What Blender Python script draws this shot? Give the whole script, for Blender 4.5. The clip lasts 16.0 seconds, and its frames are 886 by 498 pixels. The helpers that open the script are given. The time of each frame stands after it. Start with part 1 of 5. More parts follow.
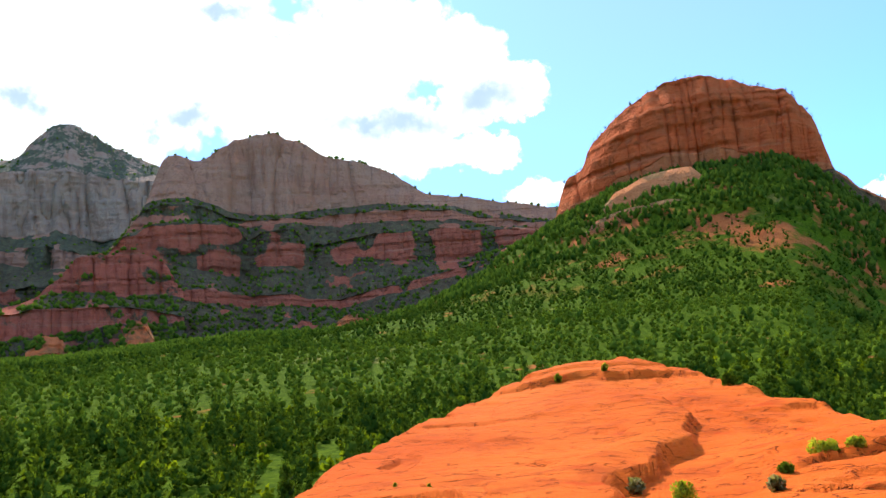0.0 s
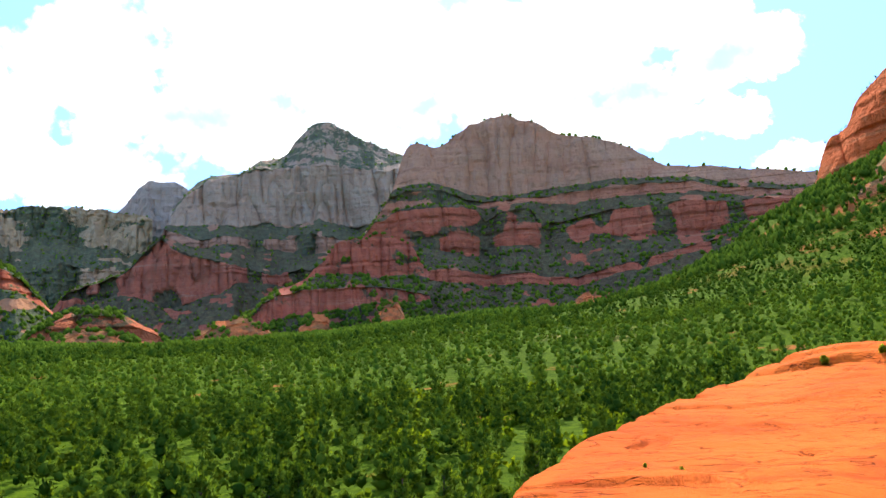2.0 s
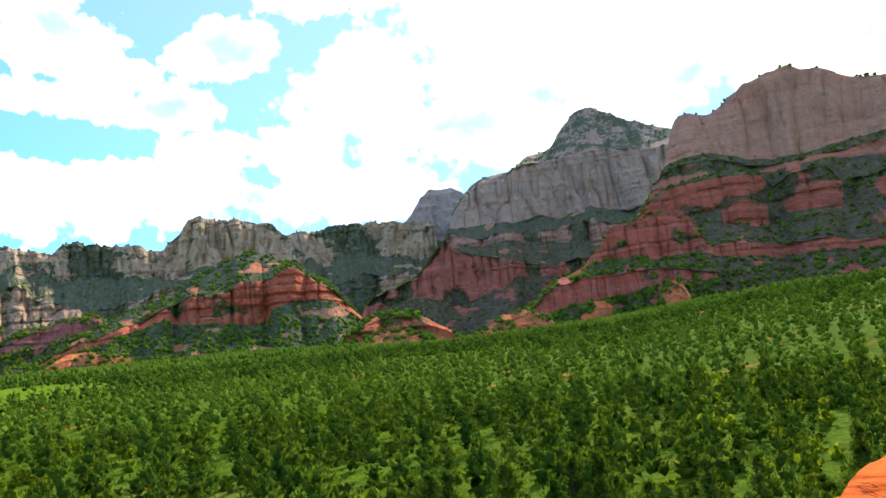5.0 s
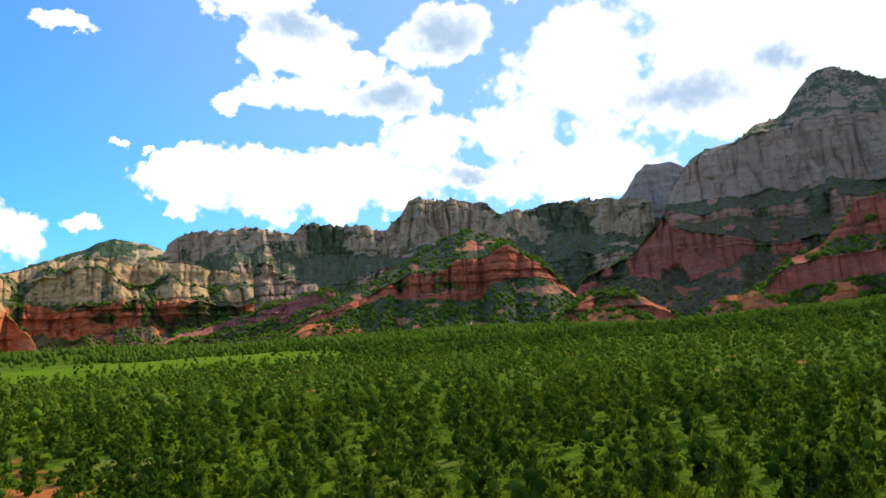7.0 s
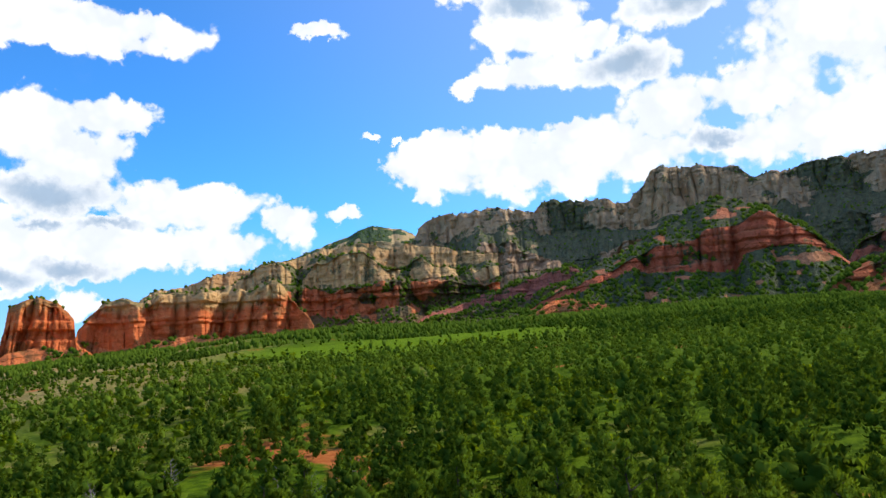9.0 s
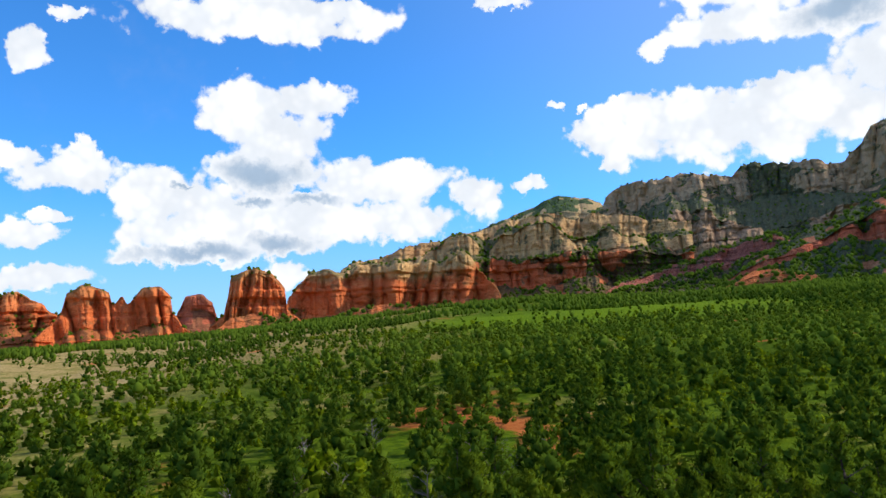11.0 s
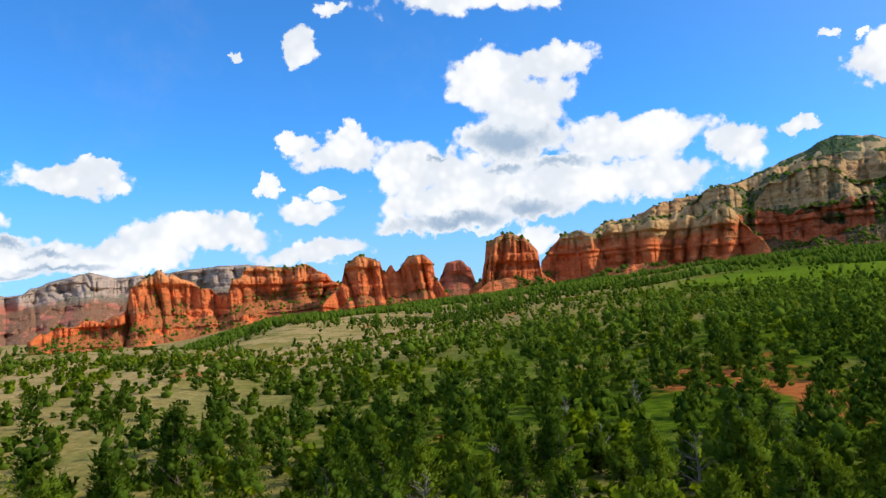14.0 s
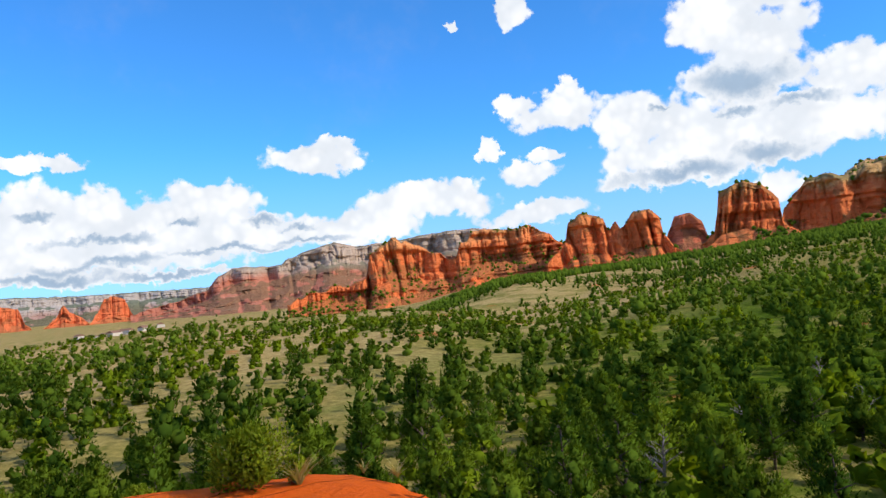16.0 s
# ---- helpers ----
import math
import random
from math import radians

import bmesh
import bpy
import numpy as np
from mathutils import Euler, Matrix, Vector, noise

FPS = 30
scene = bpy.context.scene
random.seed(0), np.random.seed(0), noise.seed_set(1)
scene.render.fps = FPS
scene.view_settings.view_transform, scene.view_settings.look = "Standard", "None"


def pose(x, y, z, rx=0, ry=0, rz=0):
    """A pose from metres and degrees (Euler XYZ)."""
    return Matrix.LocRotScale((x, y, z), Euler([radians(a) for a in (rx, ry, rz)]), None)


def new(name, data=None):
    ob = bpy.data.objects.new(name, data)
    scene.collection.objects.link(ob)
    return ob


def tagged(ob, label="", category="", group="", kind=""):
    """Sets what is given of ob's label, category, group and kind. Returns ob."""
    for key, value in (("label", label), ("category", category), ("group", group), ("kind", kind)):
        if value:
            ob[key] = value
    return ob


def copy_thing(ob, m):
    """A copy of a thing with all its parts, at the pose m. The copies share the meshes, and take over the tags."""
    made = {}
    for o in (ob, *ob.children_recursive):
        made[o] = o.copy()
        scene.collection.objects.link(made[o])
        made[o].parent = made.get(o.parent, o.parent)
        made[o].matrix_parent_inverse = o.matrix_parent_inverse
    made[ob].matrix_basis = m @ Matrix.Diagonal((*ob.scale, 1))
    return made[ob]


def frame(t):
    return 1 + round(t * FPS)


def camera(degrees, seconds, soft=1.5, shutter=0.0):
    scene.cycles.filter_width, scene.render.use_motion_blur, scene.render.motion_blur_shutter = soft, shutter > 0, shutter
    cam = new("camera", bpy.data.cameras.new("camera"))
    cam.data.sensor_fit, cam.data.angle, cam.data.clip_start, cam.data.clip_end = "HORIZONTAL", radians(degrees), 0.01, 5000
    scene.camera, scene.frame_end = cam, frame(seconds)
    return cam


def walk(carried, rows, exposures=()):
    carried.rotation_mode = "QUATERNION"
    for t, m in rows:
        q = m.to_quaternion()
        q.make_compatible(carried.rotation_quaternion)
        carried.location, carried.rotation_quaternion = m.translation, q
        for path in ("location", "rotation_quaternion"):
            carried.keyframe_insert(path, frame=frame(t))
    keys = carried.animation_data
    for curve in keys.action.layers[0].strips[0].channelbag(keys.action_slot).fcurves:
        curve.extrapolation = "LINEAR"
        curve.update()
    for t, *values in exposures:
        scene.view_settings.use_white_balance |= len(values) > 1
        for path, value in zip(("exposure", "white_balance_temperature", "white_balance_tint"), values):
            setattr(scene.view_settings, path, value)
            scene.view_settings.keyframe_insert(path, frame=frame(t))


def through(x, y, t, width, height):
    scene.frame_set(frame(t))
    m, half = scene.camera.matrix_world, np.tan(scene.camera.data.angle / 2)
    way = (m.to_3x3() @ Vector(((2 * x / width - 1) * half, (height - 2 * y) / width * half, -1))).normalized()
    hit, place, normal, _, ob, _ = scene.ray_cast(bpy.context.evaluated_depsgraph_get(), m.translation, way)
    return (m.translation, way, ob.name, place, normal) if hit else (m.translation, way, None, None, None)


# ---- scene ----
EYE = 1.6
cam = camera(61.98, 16.0, soft=1.5)
PATH = [
    (0.0, pose(0.001, 0.300, EYE, 98.64, 4.16, 0.46)),
    (0.5, pose(-0.025, 0.299, EYE, 98.28, 3.60, 5.28)),
    (1.0, pose(-0.052, 0.295, EYE, 98.33, 3.22, 10.52)),
    (1.5, pose(-0.075, 0.290, EYE, 98.09, 2.57, 14.86)),
    (2.0, pose(-0.094, 0.285, EYE, 98.12, 3.32, 18.75)),
    (2.5, pose(-0.111, 0.279, EYE, 98.34, 4.34, 22.41)),
    (3.0, pose(-0.129, 0.271, EYE, 98.45, 5.22, 26.19)),
    (3.5, pose(-0.144, 0.263, EYE, 97.80, 5.53, 29.45)),
    (4.0, pose(-0.163, 0.252, EYE, 98.35, 5.49, 33.76)),
    (4.2, pose(-0.171, 0.247, EYE, 98.73, 5.58, 35.59)),
    (6.3, pose(-0.225, 0.199, EYE, 98.40, 5.43, 49.26)),
    (6.5, pose(-0.233, 0.189, EYE, 98.48, 4.84, 51.58)),
    (7.0, pose(-0.250, 0.166, EYE, 98.79, 3.96, 56.95)),
    (7.5, pose(-0.264, 0.143, EYE, 98.89, 3.42, 62.14)),
    (8.0, pose(-0.274, 0.122, EYE, 98.81, 2.91, 66.54)),
    (8.5, pose(-0.284, 0.098, EYE, 98.43, 3.21, 71.46)),
    (9.0, pose(-0.290, 0.077, EYE, 98.25, 4.00, 75.80)),
    (9.2, pose(-0.292, 0.069, EYE, 97.70, 4.16, 77.29)),
    (11.3, pose(-0.300, -0.011, EYE, 96.83, 2.87, 92.53)),
    (11.5, pose(-0.299, -0.020, EYE, 96.78, 3.01, 94.18)),
    (12.0, pose(-0.297, -0.041, EYE, 96.58, 3.06, 98.15)),
    (12.5, pose(-0.295, -0.057, EYE, 96.44, 3.38, 101.25)),
    (13.0, pose(-0.290, -0.075, EYE, 96.00, 3.04, 104.78)),
    (13.5, pose(-0.287, -0.087, EYE, 95.42, 2.69, 107.19)),
    (14.0, pose(-0.283, -0.100, EYE, 94.98, 3.76, 109.73)),
    (14.5, pose(-0.276, -0.118, EYE, 93.70, 3.82, 113.32)),
    (15.0, pose(-0.266, -0.139, EYE, 92.02, 3.27, 117.80)),
    (15.5, pose(-0.252, -0.163, EYE, 92.20, 4.86, 123.15)),
    (16.0, pose(-0.240, -0.180, EYE, 93.23, 5.27, 127.11)),
]
EXPOSURES = [(0.0, 0.46), (1.0, 0.6), (2.0, 0.8), (4.0, 0.85), (6.3, 0.3), (7.0, 0.1), (9.0, -0.1), (11.5, -0.25), (12.5, -0.3), (16.0, -0.25)]
walk(cam, PATH, EXPOSURES)

# ---- sky, clouds and sun ----
SUN_AZ, SUN_EL = 13.0, 37.0          # degrees, counted to the left of +y; degrees above the horizon
SKY_STRENGTH, SUN_STRENGTH = 0.15, 4.9

# cumulus banks: (azimuth, elevation, half width, half height) of each lobe, in degrees
EAST = [(4.8, 24.4, 7.2, 4.0), (-2.0, 22.8, 5.2, 3.1), (-6.7, 20.7, 3.5, 1.6), (9.1, 20.8, 9.4, 4.0), (22.2, 23.2, 15.8, 6.6), (-4.6, 16.0, 2.7, 1.5), (3.1, 16.1, 6.9, 1.8), (-7.9, 12.6, 2.7, 1.3), (-31.5, 9.2, 1.3, 0.7), (29.3, 19.5, 9.3, 5.3), (13.5, 32.0, 13.5, 5.3)]
SUNWARD = [(30.0, 26.5, 13.0, 7.0), (25.9, 23.9, 15.0, 7.5), (13.0, 21.6, 14.2, 4.8), (28.0, 34.0, 20.0, 5.5), (44.5, 21.0, 7.0, 4.8), (31.0, 17.0, 14.0, 3.2), (8.0, 17.5, 9.0, 2.2)]
MIDDLE = [(64.0, 14.2, 13.0, 2.7), (77.3, 14.6, 2.0, 2.0), (74.6, 16.2, 2.6, 1.3), (70.0, 15.6, 4.5, 1.7), (64.5, 16.2, 3.0, 1.3), (57.0, 16.8, 4.5, 2.4), (51.0, 17.2, 4.5, 2.2), (46.0, 14.0, 10.0, 2.6), (76.3, 12.5, 1.3, 1.3),
          (66.5, 20.9, 4.6, 1.6), (72.0, 20.4, 1.6, 1.0), (66.5, 24.4, 4.6, 2.4), (69.0, 27.6, 5.0, 1.6), (56.2, 24.3, 2.8, 2.0), (62.6, 22.6, 3.0, 1.6), (48.0, 28.4, 5.5, 1.6), (80.9, 17.0, 0.7, 0.35), (84.4, 25.0, 2.6, 0.7)]
WEST = [(104.3, 24.2, 11.1, 1.8), (97.5, 24.6, 3.9, 1.1), (104.6, 17.6, 4.1, 2.4), (99.5, 18.5, 3.7, 1.4), (102.1, 15.8, 4.1, 2.6), (96.5, 12.2, 4.5, 2.0), (104.6, 9.6, 8.9, 2.6), (95.8, 9.2, 9.8, 1.8), (86.7, 11.3, 2.3, 1.3), (82.8, 11.1, 1.3, 0.7), (101.8, 5.3, 2.2, 1.3), (80.6, 17.0, 0.7, 0.3), (78.8, 16.9, 0.4, 0.2)]
TOWERS = [(102.3, 15.3, 3.9, 2.2), (93.1, 12.1, 4.5, 2.1), (87.2, 11.0, 2.5, 1.8), (110.5, 10.8, 3.6, 2.6), (107.1, 8.3, 7.1, 2.0), (116.8, 12.6, 3.6, 1.7), (120.4, 13.7, 2.0, 0.7), (115.9, 13.9, 1.1, 1.2), (119.4, 8.1, 3.3, 1.1), (117.9, 9.5, 1.8, 0.5), (119.7, 20.9, 1.6, 1.6), (117.1, 23.5, 1.3, 0.5), (122.7, 10.5, 0.7, 1.0), (128.4, 6.9, 5.7, 1.7), (119.4, 5.3, 5.7, 1.1), (124.6, 19.9, 0.7, 0.4)]
NORTH = [(140.0, 5.6, 8.0, 1.5), (150.0, 5.2, 10.0, 2.0), (158.0, 6.0, 6.0, 2.6), (133.0, 5.2, 5.0, 1.1), (136.0, 10.8, 4.0, 1.3), (134.2, 11.8, 2.0, 0.7), (128.4, 6.9, 4.0, 1.5), (144.2, 8.0, 4.0, 1.7), (150.8, 7.1, 9.7, 2.2), (155.7, 7.3, 4.0, 2.4), (132.9, 6.2, 1.8, 1.1), (155.9, 4.8, 8.8, 1.1), (147.1, 4.9, 8.8, 2.0), (156.2, 11.3, 4.0, 0.6), (119.7, 20.2, 1.4, 1.1), (124.8, 19.9, 0.6, 0.3), (124.8, 7.7, 1.1, 1.0)]
GREY_A = [(-4.1, 19.9, 5.6, 1.8), (5.2, 18.8, 6.0, 1.2), (19.0, 19.2, 2.3, 1.2), (30.0, 19.4, 2.1, 1.4), (15.9, 26.6, 3.4, 1.1), (38.0, 18.4, 4.9, 1.8), (2.0, 18.3, 6.9, 1.8), (53.7, 14.1, 2.3, 0.6), (55.3, 24.9, 4.4, 2.2), (59.6, 20.6, 4.2, 1.8), (36.7, 18.3, 6.0, 2.0), (54.1, 14.2, 2.7, 0.9), (67.6, 25.9, 3.9, 1.3)]
GREY_B = [(143.0, 4.4, 7.0, 0.4), (152.0, 5.6, 5.0, 0.5), (138.0, 6.0, 2.5, 0.4), (146.0, 6.6, 2.0, 0.5), (156.0, 7.4, 2.0, 0.5), (104.3, 13.2, 4.5, 1.6), (102.5, 7.6, 4.0, 1.1), (104.6, 10.9, 2.2, 0.6), (103.8, 13.2, 4.3, 1.4), (108.9, 6.9, 6.2, 0.9), (109.6, 12.1, 1.1, 0.4), (100.3, 10.8, 3.6, 0.7), (102.9, 12.9, 4.5, 1.6), (151.7, 4.0, 6.2, 0.6), (155.3, 3.2, 5.7, 0.5), (140.6, 6.5, 2.0, 0.5), (137.3, 4.8, 4.0, 0.4), (147.3, 2.8, 6.2, 0.4)]


def cloudy_sky():
    world = bpy.data.worlds.new("sky")
    scene.world = world
    world.use_nodes = True
    nt = world.node_tree
    nt.nodes.clear()
    N, L = nt.nodes.new, nt.links.new

    def math_node(op, a, b=None, c=None, clamp=False):
        n = N("ShaderNodeMath")
        n.operation, n.use_clamp = op, clamp
        for k, v in enumerate((a, b, c)):
            if v is None:
                continue
            if isinstance(v, (int, float)):
                n.inputs[k].default_value = v
            else:
                L(v, n.inputs[k])
        return n.outputs[0]

    def smooth(v, lo, hi):
        n = N("ShaderNodeMapRange")
        n.interpolation_type = "SMOOTHSTEP"
        L(v, n.inputs[0])
        n.inputs[1].default_value, n.inputs[2].default_value = lo, hi
        return n.outputs[0]

    def mix(fac, a, b):
        n = N("ShaderNodeMix")
        n.data_type = "RGBA"
        if isinstance(fac, float):
            n.inputs[0].default_value = fac
        else:
            L(fac, n.inputs[0])
        for k, v in ((6, a), (7, b)):
            if isinstance(v, tuple):
                n.inputs[k].default_value = v
            else:
                L(v, n.inputs[k])
        return n.outputs[2]

    coord = N("ShaderNodeTexCoord").outputs["Generated"]
    sep = N("ShaderNodeSeparateXYZ")
    L(coord, sep.inputs[0])
    x, y, z = sep.outputs
    az = math_node("MULTIPLY", math_node("ARCTAN2", math_node("MULTIPLY", x, -1.0), y), 180 / math.pi)
    el = math_node("MULTIPLY", math_node("ARCSINE", z), 180 / math.pi)

    def fbm(scale, detail, rough, seed):
        n = N("ShaderNodeTexNoise")
        n.noise_dimensions = "4D"
        L(coord, n.inputs["Vector"])
        n.inputs["W"].default_value = seed
        n.inputs["Scale"].default_value, n.inputs["Detail"].default_value, n.inputs["Roughness"].default_value = scale, detail, rough
        return n

    puff = fbm(13, 7, 0.6, 1.3)
    fine = fbm(34, 6, 0.6, 5.1)
    warp = fbm(18, 3, 0.55, 3.7)
    off = N("ShaderNodeVectorMath")
    off.operation = "MULTIPLY_ADD"
    L(warp.outputs["Color"], off.inputs[0])
    off.inputs[1].default_value, off.inputs[2].default_value = (3.6, 2.6, 0), (-1.8, -1.3, 0)
    comb = N("ShaderNodeCombineXYZ")
    L(az, comb.inputs[0])
    L(el, comb.inputs[1])
    pos = N("ShaderNodeVectorMath")
    pos.operation = "ADD"
    L(comb.outputs[0], pos.inputs[0])
    L(off.outputs[0], pos.inputs[1])

    crisp = fbm(70, 4, 0.65, 9.4)
    off2 = N("ShaderNodeVectorMath")
    off2.operation = "MULTIPLY_ADD"
    L(crisp.outputs["Color"], off2.inputs[0])
    off2.inputs[1].default_value, off2.inputs[2].default_value = (2.0, 1.6, 0), (-1.0, -0.8, 0)
    pos2 = N("ShaderNodeVectorMath")
    pos2.operation = "ADD"
    L(pos.outputs[0], pos2.inputs[0])
    L(off2.outputs[0], pos2.inputs[1])
    pos = pos2

    def nearest(lobes):
        best = None
        for a, e, w, h in lobes:
            n = N("ShaderNodeVectorMath")
            n.operation = "MULTIPLY_ADD"
            L(pos.outputs[0], n.inputs[0])
            n.inputs[1].default_value, n.inputs[2].default_value = (1 / w, 1 / h, 0), (-a / w, -e / h, 0)
            d = N("ShaderNodeVectorMath")
            d.operation = "LENGTH"
            L(n.outputs[0], d.inputs[0])
            best = d.outputs["Value"] if best is None else math_node("SMOOTH_MIN", best, d.outputs["Value"], 0.25)
        return best

    def bubbles(scale, seed):
        n = N("ShaderNodeTexVoronoi")
        n.voronoi_dimensions, n.feature = "4D", "SMOOTH_F1"
        L(coord, n.inputs["Vector"])
        n.inputs["W"].default_value, n.inputs["Scale"].default_value, n.inputs["Smoothness"].default_value = seed, scale, 0.35
        return n.outputs["Distance"]

    body = nearest(EAST + SUNWARD + MIDDLE + WEST + TOWERS + NORTH)
    grey = nearest(GREY_A + GREY_B)
    body = math_node("SMOOTH_MIN", body, math_node("MULTIPLY", grey, 0.95), 0.2)
    # outside the named banks the fair-weather cumulus goes on, over the back and overhead
    spread = fbm(4.2, 6, 0.6, 12.4)
    beyond = math_node("MAXIMUM", smooth(math_node("ABSOLUTE", math_node("SUBTRACT", az, 62.0)), 98.0, 112.0), smooth(el, 31.0, 38.0))
    body = math_node("MINIMUM", body, math_node("SUBTRACT", 3.0, math_node("MULTIPLY", beyond, math_node("MULTIPLY_ADD", spread.outputs[0], 4.0, -0.05))))
    heads = math_node("ADD", math_node("MULTIPLY", bubbles(16, 0.4), 0.7), math_node("MULTIPLY_ADD", bubbles(38, 1.9), 0.45, math_node("MULTIPLY", bubbles(85, 2.7), 0.3)))
    ragged = math_node("ADD", math_node("SUBTRACT", heads, 0.62), math_node("MULTIPLY_ADD", puff.outputs[0], 1.0, -0.5))
    ragged = math_node("MULTIPLY_ADD", fine.outputs[0], 0.6, math_node("SUBTRACT", ragged, 0.3))
    dens = math_node("SUBTRACT", math_node("SUBTRACT", 1.14, body), math_node("MULTIPLY", ragged, 0.85))
    cover = smooth(dens, -0.05, 0.20)
    shade = smooth(math_node("SUBTRACT", math_node("SUBTRACT", 1.1, grey), math_node("MULTIPLY", ragged, 0.6)), -0.2, 0.9)
    shade = math_node("MAXIMUM", shade, math_node("MULTIPLY", smooth(math_node("SUBTRACT", heads, math_node("MULTIPLY", dens, 0.15)), 0.45, 0.95), 0.35))
    # thin cirrus and the pale air near the horizon
    veil = fbm(5, 5, 0.65, 8.2)
    thin = math_node("MULTIPLY", smooth(veil.outputs[0], 0.5, 0.8), 0.22)
    low = math_node("MULTIPLY", math_node("SUBTRACT", 1.0, smooth(el, 0.0, 13.0)), 0.55)

    sky = N("ShaderNodeTexSky")
    sky.sky_type, sky.sun_disc = "NISHITA", False
    sky.sun_elevation, sky.sun_rotation = radians(SUN_EL), radians(-SUN_AZ)
    sky.altitude, sky.dust_density, sky.air_density, sky.ozone_density = 1400, 0.6, 1.0, 2.5
    bg = N("ShaderNodeBackground")
    tone = N("ShaderNodeMix")
    tone.data_type, tone.blend_type = "RGBA", "MULTIPLY"
    tone.inputs[0].default_value = 1.0
    L(sky.outputs[0], tone.inputs[6])
    tone.inputs[7].default_value = (0.46, 1.26, 1.98, 1)
    glow_puff = math_node("MULTIPLY_ADD", fine.outputs[0], 0.5, 0.75)
    white = mix(shade, (8.4, 8.5, 8.7, 1), (3.1, 4.1, 5.4, 1))
    lit = N("ShaderNodeMix")
    lit.data_type, lit.blend_type = "RGBA", "MULTIPLY"
    lit.inputs[0].default_value = 0.5
    L(white, lit.inputs[6])
    L(glow_puff, lit.inputs[7])
    # pale air round the sun
    toward = N("ShaderNodeVectorMath")
    toward.operation = "DOT_PRODUCT"
    L(coord, toward.inputs[0])
    a, e = radians(SUN_AZ), radians(SUN_EL)
    toward.inputs[1].default_value = (-math.sin(a) * math.cos(e), math.cos(a) * math.cos(e), math.sin(e))
    halo = math_node("MULTIPLY", smooth(toward.outputs["Value"], 0.25, 0.97), 0.52)
    low = math_node("MAXIMUM", low, halo)
    blue = mix(math_node("MAXIMUM", thin, low), tone.outputs[2], (3.5, 4.0, 5.9, 1))
    L(mix(cover, blue, lit.outputs[2]), bg.inputs[0])
    bg.inputs[1].default_value = SKY_STRENGTH
    out = N("ShaderNodeOutputWorld")
    L(bg.outputs[0], out.inputs[0])


cloudy_sky()
sun = new("sun", bpy.data.lights.new("sun", "SUN"))
sun.data.energy, sun.data.angle, sun.data.color = SUN_STRENGTH, radians(0.6), (1.0, 0.93, 0.82)
sun.matrix_world = Matrix.Rotation(radians(SUN_AZ), 4, "Z") @ Matrix.Rotation(radians(SUN_EL - 90), 4, "X")


# ---- numbers shared by the landscape ----
def lattice(ix, iy, iz, seed):
    h = (ix * 374761393 + iy * 668265263 + iz * 2147483647 + seed * 1274126177) & 0xFFFFFFFF
    h = ((h ^ (h >> 13)) * 1274126177) & 0xFFFFFFFF
    h = ((h ^ (h >> 16)) * 2246822519) & 0xFFFFFFFF
    return ((h ^ (h >> 15)) & 0xFFFFFF) / float(0xFFFFFF)


def vnoise(x, y, z=0.0, seed=0):
    """Smooth value noise in 0..1 on arrays."""
    x, y, z = np.broadcast_arrays(*(np.atleast_1d(np.asarray(v, float)) for v in (x, y, z)))
    fx, fy, fz = np.floor(x), np.floor(y), np.floor(z)
    ix, iy, iz = fx.astype(np.int64), fy.astype(np.int64), fz.astype(np.int64)
    u, v, w = (t * t * (3 - 2 * t) for t in (x - fx, y - fy, z - fz))
    total = 0.0
    for dx, wx in ((0, 1 - u), (1, u)):
        for dy, wy in ((0, 1 - v), (1, v)):
            for dz, wz in ((0, 1 - w), (1, w)):
                total = total + lattice(ix + dx, iy + dy, iz + dz, seed) * wx * wy * wz
    return total


def fbm(x, y, z=0.0, octaves=4, seed=0, gain=0.5):
    total, amp, norm = 0.0, 1.0, 0.0
    x, y, z = (np.asarray(v, float) for v in (x, y, z))
    for k in range(octaves):
        total = total + amp * vnoise(x, y, z, seed + 17 * k)
        norm += amp
        amp *= gain
        x, y, z = x * 2.03 + 5.3, y * 2.03 + 1.7, z * 2.03 + 9.1
    return total / norm


def sstep(v, lo, hi):
    t = np.clip((np.asarray(v, float) - lo) / (hi - lo), 0, 1)
    return t * t * (3 - 2 * t)


def curve(v, pts):
    """A smooth line through control points (where, value)."""
    p = np.array(sorted(pts), float)
    xs, ys = p[:, 0], p[:, 1]
    v = np.clip(np.asarray(v, float), xs[0], xs[-1])
    k = np.clip(np.searchsorted(xs, v, side="right") - 1, 0, len(xs) - 2)
    t = (v - xs[k]) / (xs[k + 1] - xs[k])
    t = 0.5 * t + 0.5 * t * t * (3 - 2 * t)
    return ys[k] * (1 - t) + ys[k + 1] * t


def tan_deg(e):
    return np.tan(np.radians(e))


def at(az, r):
    """Plan position from azimuth (degrees left of +y) and distance from the viewpoint."""
    a = np.radians(az)
    return -np.sin(a) * r, np.cos(a) * r


# elevation of the far edge of the valley floor, round the viewpoint
VALLEY_EDGE = [(-180, 1.5), (-60, 2.0), (-10, 2.6), (5, 2.8), (15, 2.9), (28, 2.0), (40, 1.8), (56, 2.5), (65, 2.4), (73, 2.2),
               (82, 2.5), (90, 2.3), (96, 1.7), (109, 0.95), (121, 0.35), (135, 0.1), (160, 0.0), (180, 1.5)]
HILL_AZ, HILL_R = -22.0, 640.0
HILL = [(0, 120), (60, 122), (105, 121), (140, 104), (185, 80), (219, 56), (260, 40), (315, 25), (400, 8), (480, -5), (580, -22), (3000, -120)]


